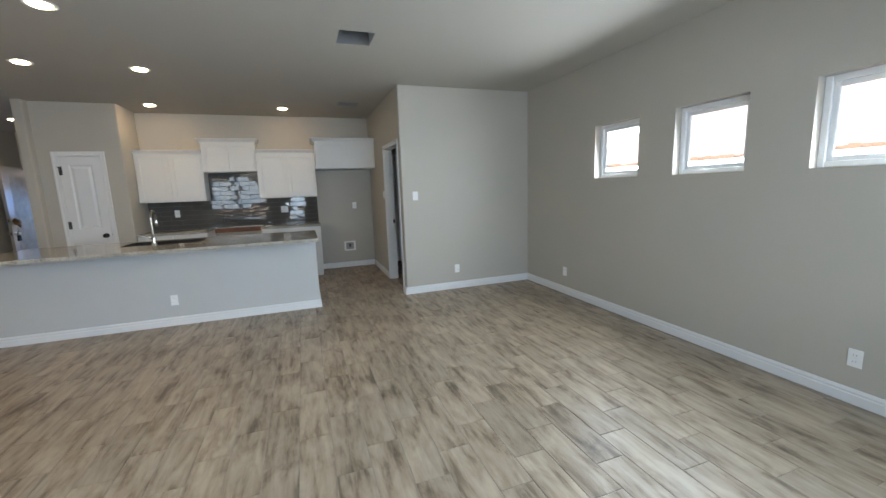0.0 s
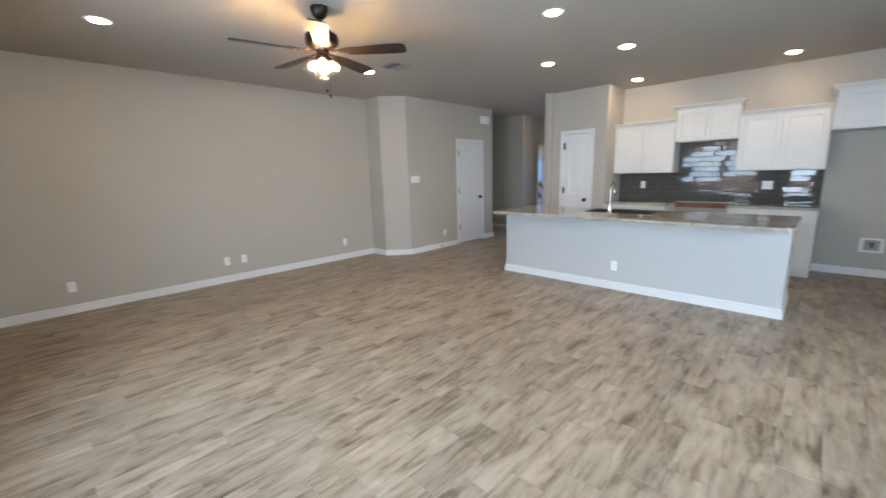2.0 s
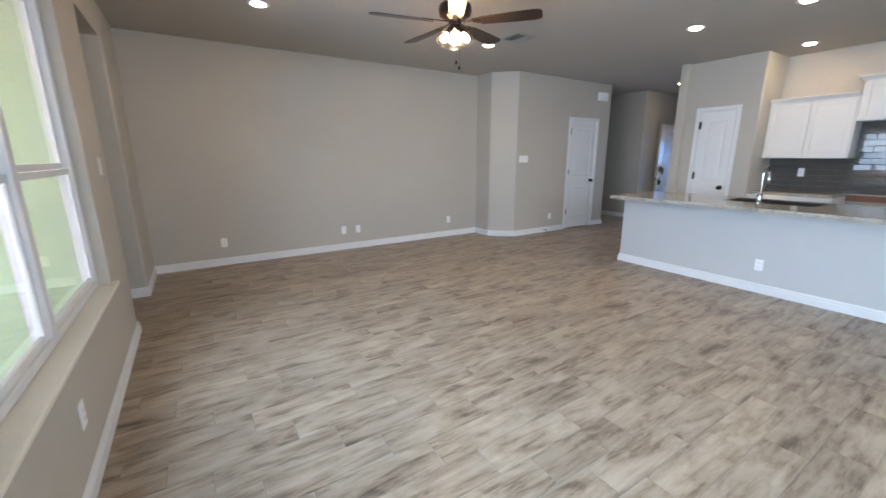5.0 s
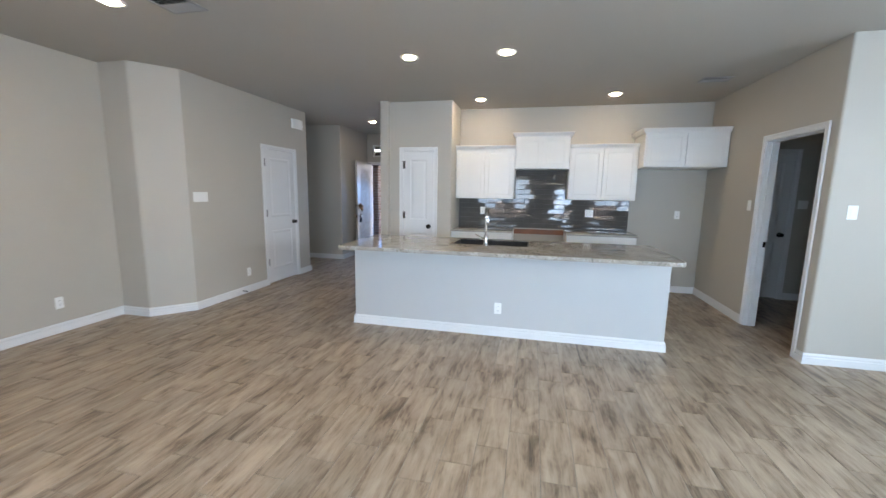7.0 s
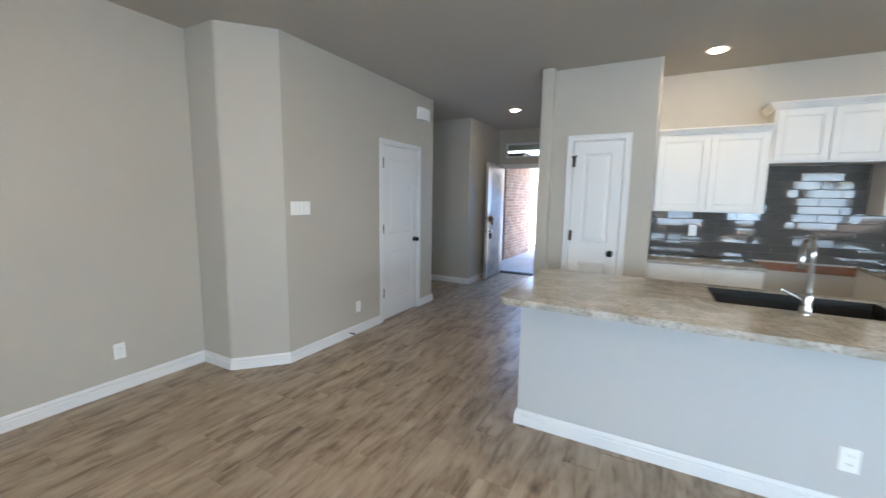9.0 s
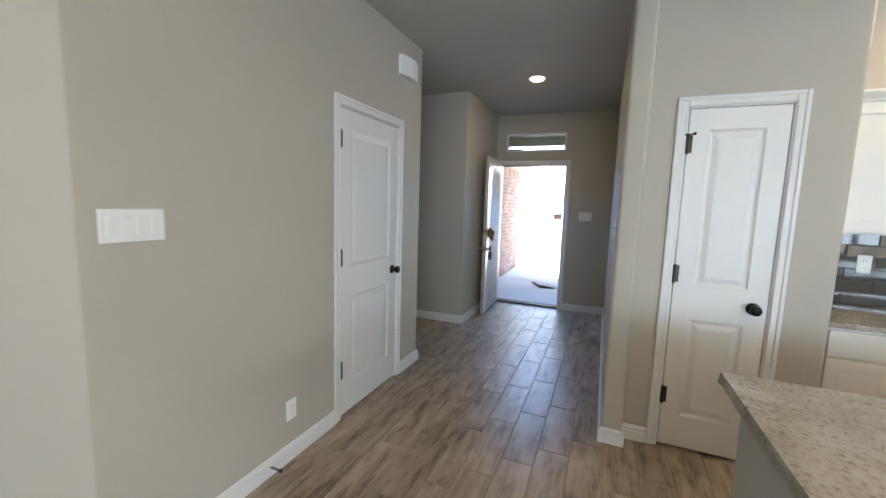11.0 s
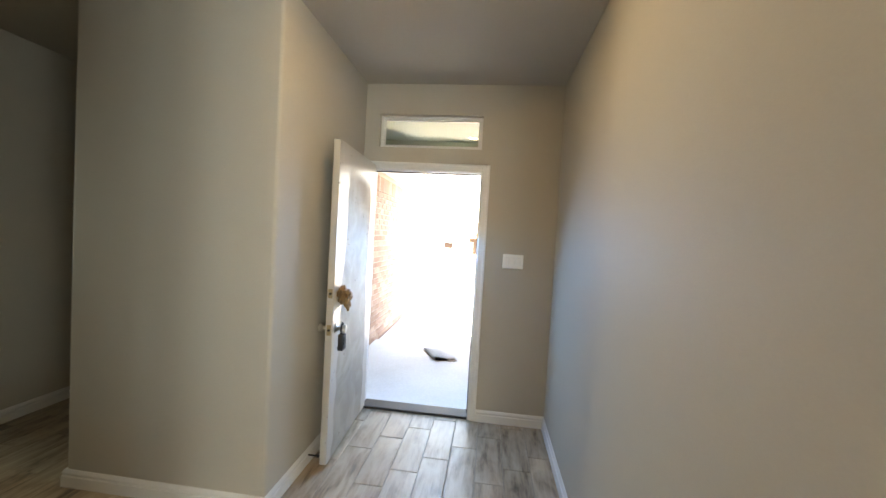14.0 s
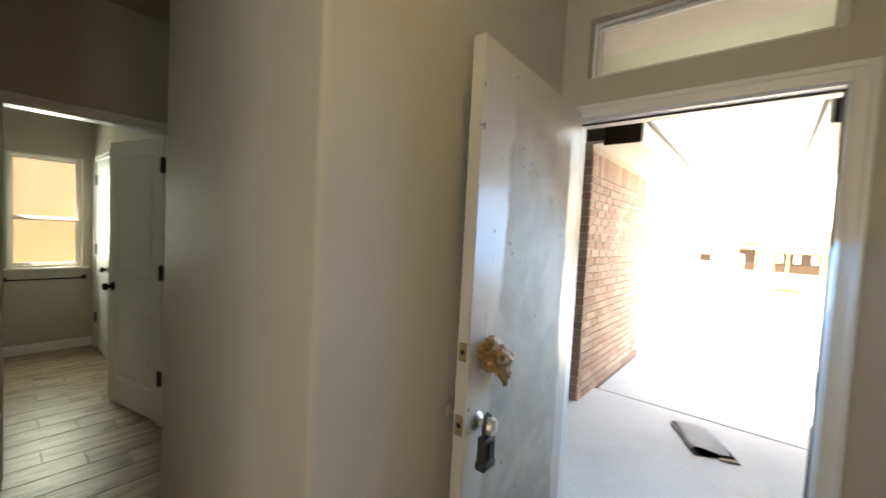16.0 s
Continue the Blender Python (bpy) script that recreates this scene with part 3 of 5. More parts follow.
wall("wall_entry_west", "x", -4.868, -4.988, 8.672, 9.981, GREY, rounded=[(-4.868, 8.672)])
wall("wall_recess_north", "y", 8.672, 8.792, -6.05, -4.988, GREY, rounded=[(-6.05, 8.672)])
wall("wall_recess_inner", "x", -6.05, -5.93, 8.792, 10.92, GREY)
wall("wall_recess_south", "y", 7.446, 7.326, -7.149, -4.987, GREY)
wall("wall_hall_west", "x", -4.867, -4.987, 4.988, 7.446, GREY + ", closet doorway", [(6.296, 7.066, 0, 2.05)], rounded=[(-4.867, 7.446)])
wall("wall_recess_west", "x", -7.15, -7.27, 7.326, 10.92, GREY + ", bathroom doorway", [(8.22, 9.0, 0, 2.05)])
wall("wall_recess_end", "y", 10.80, 10.92, -7.1495, -6.0505, GREY)
wall("wall_west", "x", -5.545, -5.665, -0.40, 4.769, GREY)
wall("wall_south", "y", -0.258, -0.40, -5.5445, 3.2975, GREY + ", windows, back door and an opening", [(-4.64, -3.62, 0, 2.445), (-2.95, -1.04, 0.60, 2.26), (-0.52, 0.34, 0, 2.05), (0.83, 2.74, 0.60, 2.26)], rounded=[(-3.62, -0.258), (-4.64, -0.258)])


def prism(points, z0, z1, rounded=()):
    bm = bmesh.new()
    lo = [bm.verts.new((x, y, z0)) for x, y in points]
    hi = [bm.verts.new((x, y, z1)) for x, y in points]
    bm.faces.new(lo)
    bm.faces.new(hi)
    for k in range(len(points)):
        j = (k + 1) % len(points)
        bm.faces.new((lo[k], lo[j], hi[j], hi[k]))
    bmesh.ops.recalc_face_normals(bm, faces=bm.faces)
    if rounded:
        es = [e for e in bm.edges if abs(e.verts[0].co.z - e.verts[1].co.z) > 1 and any((e.verts[0].co.xy - Vector(p)).length < 1e-4 for p in rounded)]
        bmesh.ops.bevel(bm, geom=es, offset=0.02, segments=5, affect="EDGES", profile=0.5)
    return bm


solid("wall_chamfer", prism([(-4.867, 4.988), (-5.172, 4.65), (-5.5445, 4.65), (-5.5445, 4.769), (-5.225, 4.769), (-4.987, 4.988)], 0, 2.74, [(-5.172, 4.65)]), WALL, GREY + ", angled corner", "wall", smooth=True)
# passage behind the living room and the bathroom, closed all round
wall("wall_passage_east", "x", -3.62, -3.50, -2.2, -0.4005, GREY)
wall("wall_passage_west", "x", -4.64, -4.76, -2.2, -0.4005, GREY)
wall("wall_passage_end", "y", -2.2, -2.32, -4.76, -3.50, GREY)
wall("wall_bath_north", "y", 8.985, 9.105, -9.92, -7.2705, GREY + ", linen closet doorway", [(-9.70, -8.98, 0, 2.05)])
wall("wall_bath_south", "y", 7.326, 7.206, -9.92, -7.2705, GREY)
wall("wall_bath_west", "x", -9.80, -9.92, 7.3265, 8.9845, GREY + ", frosted window", [(8.335, 8.885, 0.885, 2.045)])
# plain walls that close the unseen rooms behind the doors
wall("wall_garage_back", "y", 9.6, 9.72, -3.139, 3.44, GREY)
wall("wall_garage_east", "x", 3.298, 3.44, 7.7135, 9.599, GREY)
wall("wall_closet_side", "y", 4.7695, 4.88, -6.6, -5.23, GREY)
wall("wall_closet_west", "x", -6.6, -6.72, 4.7695, 7.2055, GREY)
solid("wall_closet_back", B((-9.92, -8.7, 9.4, 9.5, 0, 2.74)), WALL, GREY, "wall")
# ceiling with the open duct boot
bm = bmesh.new()
for b in ((-9.95, 3.46, -2.35, 3.59), (-9.95, 3.46, 3.90, 10.95), (-9.95, 0.545, 3.59, 3.90), (0.84, 3.46, 3.59, 3.90)):
    box(bm, *b, 2.74, 2.90)
solid("ceiling", bm, CEIL, "flat painted drywall ceiling", "ceiling")
bm = B((0.535, 0.545, 3.58, 3.91, 2.742, 2.95), (0.84, 0.85, 3.58, 3.91, 2.742, 2.95), (0.545, 0.84, 3.58, 3.59, 2.742, 2.95), (0.545, 0.84, 3.90, 3.91, 2.742, 2.95), (0.535, 0.85, 3.58, 3.91, 2.95, 2.96))
duct = thing("duct_boot", "open square duct boot in the ceiling without a grille", "air vent")
part("boot", bm, VENTGREY, duct)
solid("passage_header", B((-4.639, -3.621, -2.19, -0.41, 2.445, 2.738)), WALL, GREY + ", dropped header", "wall")

# ---------------------------------------------------------------- baseboards
baseboard([(3.298, -0.2), (3.298, 5.152), (1.389, 5.152), (1.389, 5.25)])
baseboard([(1.389, 6.232), (1.389, 7.593), (0.405, 7.593)])
baseboard([(-2.193, 6.975), (-2.193, 6.93), (-2.398, 6.93)])
baseboard([(-2.996, 6.93), (-3.14, 6.93), (-3.14, 6.82), (-3.26, 6.82), (-3.26, 9.982), (-3.816, 9.982)])
baseboard([(-4.868, 9.96), (-4.868, 8.672), (-6.05, 8.672), (-6.05, 10.8)])
baseboard([(-7.15, 10.8), (-7.15, 9.044)])
baseboard([(-7.15, 8.176), (-7.15, 7.446), (-4.867, 7.446), (-4.867, 7.112)])
baseboard([(-4.867, 6.252), (-4.867, 4.988), (-5.172, 4.65), (-5.545, 4.65), (-5.545, -0.258), (-4.64, -0.258), (-4.64, -2.2)])
baseboard([(-3.62, -2.2), (-3.62, -0.258), (-0.60, -0.258)])
baseboard([(0.42, -0.258), (3.298, -0.258)])
baseboard([(-7.27, 9.03), (-7.27, 8.985), (-8.91, 8.985)])
baseboard([(-9.765, 8.985), (-9.80, 8.985), (-9.80, 7.326), (-7.27, 7.326), (-7.27, 8.17)])
baseboard([(3.298, 5.272), (3.298, 7.593), (2.512, 7.593)], "white painted baseboard in the utility room")
baseboard([(1.62, 7.593), (1.509, 7.593), (1.509, 6.26)], "white painted baseboard in the utility room")

# ---------------------------------------------------------------- windows


def sash_window(name, label, m, w, h, depth, cols, meeting=True, sill=True, glass=None, bar=0.045, fr=0.04, rail=0.032):
    """A vinyl window in an opening x 0..w, z 0..h; the room's wall face is y=0, the window stands at depth."""
    g = thing(name, label, "window", m, kind="structure")
    part("window_frame", B((0, fr, depth, depth + 0.07, 0, h), (w - fr, w, depth, depth + 0.07, 0, h), (fr, w - fr, depth, depth + 0.07, 0, fr), (fr, w - fr, depth, depth + 0.07, h - fr, h), bevel=0.004), WHITE, g, "white vinyl frame")
    edges = [fr + (w - 2 * fr) * k / cols for k in range(cols + 1)]
    for k in range(1, cols):
        part("mullion", B((edges[k] - bar * 0.7, edges[k] + bar * 0.7, depth - 0.004, depth + 0.066, fr, h - fr), bevel=0.004), WHITE, g)
    for k in range(cols):
        a = edges[k] + (bar * 0.7 if k else 0)
        b = edges[k + 1] - (bar * 0.7 if k < cols - 1 else 0)
        spans = [(fr, h * 0.44, 0.012), (h * 0.44, h - fr, 0.034)] if meeting else [(fr, h - fr, 0.02)]
        for z0, z1, dy in spans:
            y0 = depth + dy
            s = rail
            sash = part("sash", B((a, a + s, y0, y0 + 0.022, z0, z1), (b - s, b, y0, y0 + 0.022, z0, z1), (a + s, b - s, y0, y0 + 0.022, z0, z0 + s), (a + s, b - s, y0, y0 + 0.022, z1 - s, z1), bevel=0.003), WHITE, g)
            pane = part("pane", B((a + s, b - s, y0 + 0.009, y0 + 0.013, z0 + s, z1 - s)), glass or GLASS, sash, "clear glass pane" if glass is None else "frosted glass pane")
            pane.visible_shadow = False
    if sill:
        part("window_sill", B((-0.06, w + 0.06, -0.035, depth + 0.005, -0.022, 0.0), bevel=0.006, seg=3), SILL if w > 1 else WHITE, g, "sill board, yellow-green daylight put into its cream colour" if w > 1 else "white painted sill board")
    return g


sash_window("window_1", "large double white vinyl sash window with a deep daylight-tinted cream sill, facing pale siding", pose(-1.04, -0.258, 0.605, 0, 0, 180), 1.91, 1.652, 0.06, 2)
sash_window("window_2", "large double white vinyl sash window in the back wall", pose(2.74, -0.258, 0.605, 0, 0, 180), 1.91, 1.652, 0.06, 2)
for i, y in enumerate((1.731, 2.745, 3.748)):
    sash_window("window_%d" % (3 + i), "small square white vinyl window set high in the wall", pose(3.298, y, 1.478, 0, 0, -90), (0.604, 0.609, 0.611)[i], 0.572, 0.075, 1, meeting=False, sill=False)
sash_window("window_6", "narrow transom window over the front door", pose(-4.746, 9.982, 2.223), 0.856, 0.270, 0.045, 1, meeting=False, sill=False, fr=0.018, rail=0.016)
sash_window("window_7", "frosted white sash window in the bathroom", pose(-9.80, 8.336, 0.886, 0, 0, 90), 0.548, 1.158, 0.05, 1, sill=True, glass=FROSTED, fr=0.024, rail=0.022)

# ---------------------------------------------------------------- doors
room_door("door_1", "white two-panel closet door, closed, black hinges and knob", pose(-4.867, 6.316, 0, 0, 0, 90), 0.73, 0.12)
room_door("door_2", "narrow white two-panel pantry door, closed, black hardware", pose(-2.932, 6.93, 0), 0.47, 0.12, pin=True)
utility = thing("door_3", "white cased doorway to the dim utility room", "doorway", pose(1.389, 6.168, 0, 0, 0, -90), kind="structure")
jamb_parts(utility, 0.855, DOORH, 0.0, 0.12)
casing_parts(utility, 0.855, DOORH)
part("door_stop", B((0.0, 0.010, 0.045, 0.08, 0, DOORH), (0.845, 0.855, 0.045, 0.08, 0, DOORH), (0.010, 0.845, 0.045, 0.08, DOORH - 0.010, DOORH)), WHITE, utility)
part("strike_plate", B((0.0005, 0.002, 0.085, 0.112, 0.90, 0.96), bevel=0.0005), BLACK, utility, "black strike plate")
bath = room_door("door_4", "white two-panel bathroom door standing open inwards", pose(-7.15, 8.24, 0, 0, 0, 90), 0.74, 0.12, hinge_left=False, swing=77, leaf_at=0.117)
room_door("door_5", "white two-panel linen door in the bathroom, closed", pose(-9.68, 8.985, 0), 0.68, 0.12)

room_door("door_8", "white two-panel door in the utility room, closed", pose(1.685, 7.593, 0), 0.76, 0.12)

# front door: casing, lining, threshold and the scuffed leaf standing open
front = thing("door_6", "white front door standing open into the hall, scuffed and unpainted in patches", "door", pose(-4.79, 9.982, 0), kind="structure")
jamb_parts(front, 0.91, DOORH, 0.0, 0.148, 0.0)
casing_parts(front, 0.91, DOORH, width=0.07)
part("threshold", B((0.0, 0.91, 0.0, 0.15, 0.001, 0.022), bevel=0.006, seg=2), THRESHOLD, front, "dark bronze threshold strip")
part("weather_strip", B((0.0, 0.008, 0.05, 0.06, 0.03, DOORH), (0.902, 0.91, 0.05, 0.06, 0.03, DOORH), (0.008, 0.902, 0.05, 0.06, DOORH - 0.008, DOORH)), RUBBER, front, "dark weather strip")
leaf = part("door_leaf", B((0.0, 0.878, -0.022, 0.022, 0.0, 2.045), bevel=0.003), SCUFFED, front, "white primed leaf, scuffed and streaked", at=pose(0.010, 0.004, 0.024, 0, 0, -87.5))
for z in (0.25, 1.02, 1.80):
    hinge_pair(leaf, pose(0.0, -0.024, z))
for z, s in ((1.09, 0.05), (0.86, 0.058)):
    plate_ob = part("latch_plate", B((0.8775, 0.8797, -0.0135, 0.0135, z - s / 2 - 0.004, z + s / 2 + 0.004), bevel=0.0006), BRASS, leaf, "aged brass latch plate")
    part("bolt_hole", T(0.008, 0.008, 0.003, pose(0.8795, 0, z, 0, 90), 14), DARK, plate_ob)
bm = spun([(0.030, 0.0), (0.030, 0.006), (0.022, 0.012), (0.013, 0.016), (0.013, 0.034), (0.024, 0.044), (0.029, 0.056), (0.024, 0.068), (0.004, 0.072)], pose(0.815, 0.022, 0.86, -90))
part("door_knob", bm, NICKEL, leaf, "satin nickel knob", True)
bm = spun([(0.030, 0.0), (0.030, 0.006), (0.013, 0.014), (0.013, 0.034), (0.026, 0.046), (0.026, 0.060), (0.004, 0.070)], pose(0.815, -0.022, 0.86, 90))
part("door_knob", bm, NICKEL, leaf, "satin nickel knob", True)
# crumpled wrap over the deadbolt
bm = bmesh.new()
bmesh.ops.create_icosphere(bm, subdivisions=4, radius=1.0)
for v in bm.verts:
    q = noise.fractal(v.co * 1.6, 0.7, 2.0, 4) * 0.30 + abs(noise.noise(v.co * 2.6 + Vector((4, 1, 2)))) * 0.45
    v.co = Vector((v.co.x * 0.034, v.co.y * 0.030, v.co.z * 0.040)) * (0.82 + q)
    v.co.z += -0.42 * max(0, -v.co.x) - 0.1 * v.co.x
    v.co.x *= 1.7 if v.co.x < 0 else 1.1
    v.co.z -= 9.0 * min(0, v.co.x) ** 2
part("deadbolt_wrap", bm, CLOTH, leaf, "crumpled brown paper wrap taped over the deadbolt", True, Matrix.Translation((0.780, 0.058, 1.075)) @ Matrix.Rotation(radians(-20), 4, "Y") @ Matrix.Diagonal((1.85, 1.45, 1.35, 1)))
part("wire_end", pipe([(0.815, 0.035, 1.12), (0.817, 0.042, 1.15), (0.812, 0.04, 1.185), (0.814, 0.037, 1.205)], 0.0014, 6), PLASTIC, leaf, "loose white string")
lock = thing("lock_box", "black key lock box hanging from the front door knob", "lock box", pose(-4.79 + 0.010 + 0.103, 9.982 - 0.812, 0.900))
bm = B((-0.017, 0.017, -0.031, 0.031, -0.135, -0.045), bevel=0.009, seg=3)
box(bm, -0.019, 0.019, -0.034, 0.034, -0.150, -0.120, 0.008, 3)
part("body", bm, RUBBER, lock, "black rubber-clad body", True)
part("shackle", pipe([(0, -0.02, -0.05), (0, -0.022, -0.01), (0, -0.013, 0.016), (0, 0.0, 0.024), (0, 0.013, 0.016), (0, 0.022, -0.01), (0, 0.02, -0.05)], 0.005, 10), RUBBER, lock, "", True)
part("dial_cover", B((0.0165, 0.020, -0.016, 0.016, -0.115, -0.062), bevel=0.004, seg=2), BLACK, lock, "black dial cover")
stop = thing("door_stop", "black spring door stop on the baseboard", "door stop", pose(-4.852, 9.14, 0.06))
part("rod", T(0.005, 0.005, 0.06, pose(0.03, 0, 0, 0, 90), 10), BLACK, stop)
part("tip", T(0.010, 0.009, 0.014, pose(0.065, 0, 0, 0, 90), 12), RUBBER, stop)
copy_thing(stop, pose(-4.851, 5.72, 0.05))

# back door with a long glass light
back = thing("door_7", "white back door with a full glass light, closed", "door", pose(0.32, -0.258, 0, 0, 0, 180), kind="structure")
jamb_parts(back, 0.82, DOORH, 0.0, 0.14)
casing_parts(back, 0.82, DOORH)
bl = part("door_leaf", B((0.003, 0.13, 0.05, 0.094, 0.01, 2.02), (0.69, 0.817, 0.05, 0.094, 0.01, 2.02), (0.13, 0.69, 0.05, 0.094, 0.01, 0.30), (0.13, 0.69, 0.05, 0.094, 1.86, 2.02), bevel=0.003), WHITE, back)
pane = part("pane", B((0.13, 0.69, 0.068, 0.074, 0.30, 1.86)), GLASS, bl, "clear glass light")
pane.visible_shadow = False
knob(bl, pose(0.75, 0.049, 0.92, 0, 0, 180))

# ---------------------------------------------------------------- kitchen


def shaker_door(parent, x0, x1, z0, z1, y, rail=0.055):
    """A recessed-panel cabinet door on the plane y, proud towards -y."""
    bm = B((x0, x0 + rail, y - 0.019, y - 0.0005, z0, z1), (x1 - rail, x1, y - 0.019, y - 0.0005, z0, z1), (x0 + rail, x1 - rail, y - 0.019, y - 0.0005, z0, z0 + rail), (x0 + rail, x1 - rail, y - 0.019, y - 0.0005, z1 - rail, z1), bevel=0.0022, seg=2)
    d = part("cabinet_door", bm, CABINET, parent)
    bm = B((x0 + rail - 0.002, x1 - rail + 0.002, y - 0.011, y - 0.001, z0 + rail - 0.002, z1 - rail + 0.002))
    for a in ((x0 + rail, x1 - rail, z0 + rail, z0 + rail + 0.008), (x0 + rail, x1 - rail, z1 - rail - 0.008, z1 - rail), (x0 + rail, x0 + rail + 0.008, z0 + rail, z1 - rail), (x1 - rail - 0.008, x1 - rail, z0 + rail, z1 - rail)):
        box(bm, a[0], a[1], y - 0.015, y - 0.010, a[2], a[3], 0.002)
    part("panel", bm, CABINET, d)
    return d


CROWN = [(0.001, 0.0), (0.021, 0.0), (0.023, 0.010), (0.028, 0.016), (0.046, 0.040), (0.050, 0.044), (0.050, 0.056), (0.001, 0.056)]


def upper_cabinet(label, x0, x1, z0, z1, depth, crown_ends=(True, True)):
    c = thing("wall_cabinet", label, "cabinet", group="kitchen wall cabinets")
    yb, yf = 7.592, 7.592 - depth
    part("body", B((x0, x1, yf, yb, z0, z1), bevel=0.0015), CABINET, c)
    mid = (x0 + x1) / 2
    shaker_door(c, x0 + 0.018, mid - 0.004, z0 + 0.014, z1 - 0.018, yf)
    shaker_door(c, mid + 0.004, x1 - 0.018, z0 + 0.014, z1 - 0.018, yf)
    line = []
    if crown_ends[1]:
        line.append((x1, yb, z1 - 0.006))
    line += [(x1, yf, z1 - 0.006), (x0, yf, z1 - 0.006)]
    if crown_ends[0]:
        line.append((x0, yb, z1 - 0.006))
    part("crown_moulding", sweep(line, CROWN), CABINET, c, "white stepped crown moulding")
    return c


upper_cabinet("white shaker wall cabinet with two doors beside the pantry wall", -2.190, -1.296, 1.352, 2.095, 0.318, (False, False))
upper_cabinet("short white shaker cabinet raised over the range gap", -1.294, -0.521, 1.800, 2.272, 0.318)
upper_cabinet("white shaker wall cabinet with two doors over the counter", -0.519, 0.398, 1.362, 2.100, 0.318, (False, False))
upper_cabinet("deep white cabinet with two doors over the refrigerator bay", 0.402, 1.386, 1.815, 2.262, 0.585, (True, False))


def base_cabinet(label, x0, x1):
    c = thing("base_cabinet", label, "cabinet", group="kitchen base cabinets")
    yf = 6.99
    part("body", B((x0, x1, yf, 7.59, 0.10, 0.862), bevel=0.0015), CABINET, c)
    part("toe_kick", B((x0 + 0.002, x1 - 0.002, yf + 0.06, 7.58, 0.001, 0.0995)), CABINET, c)
    mid = (x0 + x1) / 2
    for a, b in ((x0 + 0.016, mid - 0.004), (mid + 0.004, x1 - 0.016)):
        part("drawer_front", B((a, b, yf - 0.019, yf - 0.0005, 0.705, 0.845), bevel=0.003, seg=2), CABINET, c)
        shaker_door(c, a, b, 0.118, 0.695, yf)
    return c


base_cabinet("white shaker base cabinet under the counter by the pantry", -2.190, -1.292)
base_cabinet("white shaker base cabinet beside the refrigerator bay", -0.520, 0.395)
for x0, x1 in ((-2.191, -1.282), (-0.530, 0.412)):
    top = solid("countertop", B((x0, x1, 6.955, 7.590, 0.8635, 0.893), bevel=0.005, seg=3), STONE, "beige speckled granite worktop with polished edge", "countertop", kind="", smooth=True)

# raw board across the range gap
rail = solid("range_gap_board", B((-1.290, -0.522, 7.565, 7.5855, 0.80, 0.876), bevel=0.003), RAWWOOD, "reddish brown raw board fixed to the wall in the range gap", "board", kind="")


def splash_tiles():
    """Glazed tiles in running bond, each a piece of its own on the grout bed."""
    bed = solid("backsplash", B((-2.190, 0.396, 7.586, 7.5925, 0.8935, 1.351), (-1.2935, -0.5215, 7.5865, 7.5925, 1.3515, 1.7985)), SPLASH_GROUT, "dark grey glazed subway tile backsplash in running bond", "backsplash")
    th, tw, gap = 0.0762, 0.3005, 0.0036
    cache = {}
    rows = [(k, 0.8945 + k * th) for k in range(12)]
    for k, z in rows:
        z1 = min(z + th - gap, 1.350 if z < 1.34 else 1.7975)
        x_lo, x_hi = (-2.189, 0.395) if z < 1.345 else (-1.2925, -0.5225)
        if z1 > 1.351 and z < 1.345:
            z1 = 1.350
        if z1 - z < 0.012:
            continue
        x = -2.189 - (k % 2) * tw / 2
        while x < x_hi:
            a, b = max(x, x_lo), min(x + tw - gap, x_hi)
            if b - a > 0.012:
                key = (round(b - a, 4), round(z1 - z, 4))
                if key not in cache:
                    w, h = key
                    tb = B((0, w, -0.0065, 0.0, 0, h), bevel=0.0022)
                    cache[key] = finish("tile", tb, SPLASH)
                t = new("tile", cache[key])
                t.parent = bed
                t.matrix_basis = pose(a, 7.5855 + random.uniform(-0.0004, 0.0004), z, random.uniform(-0.8, 0.8), 0, random.uniform(-0.7, 0.7))
            x += tw


plate("outlet", "white duplex outlet on the tiled backsplash", pose(-1.80, 7.5775, 1.155), w=0.072)
plate("outlet", "white double-gang outlet on the tiled backsplash", pose(-0.165, 7.5775, 1.15), gang=2)
plate("outlet", "white outlet on the grey wall of the refrigerator bay", pose(1.058, 7.593, 1.16))
water = thing("water_box", "white recessed ice-maker water box in the wall", "valve box", pose(0.925, 7.593, 0.40))
part("flange", B((-0.105, 0.105, -0.008, -0.0005, 0.065, 0.090), (-0.105, 0.105, -0.008, -0.0005, -0.090, -0.065), (-0.105, -0.072, -0.008, -0.0005, -0.065, 0.065), (0.072, 0.105, -0.008, -0.0005, -0.065, 0.065), bevel=0.002), PLASTIC, water)
part("recess", B((-0.0715, 0.0715, -0.003, -0.0008, -0.0645, 0.0645)), VENTGREY, water, "grey recessed back")
bm = T(0.012, 0.012, 0.05, pose(0, -0.02, 0.0, 0, 0), 12)
box(bm, -0.028, 0.028, -0.028, -0.016, 0.022, 0.034, 0.003)
part("valve", bm, BLACK, water, "dark shut-off valve")

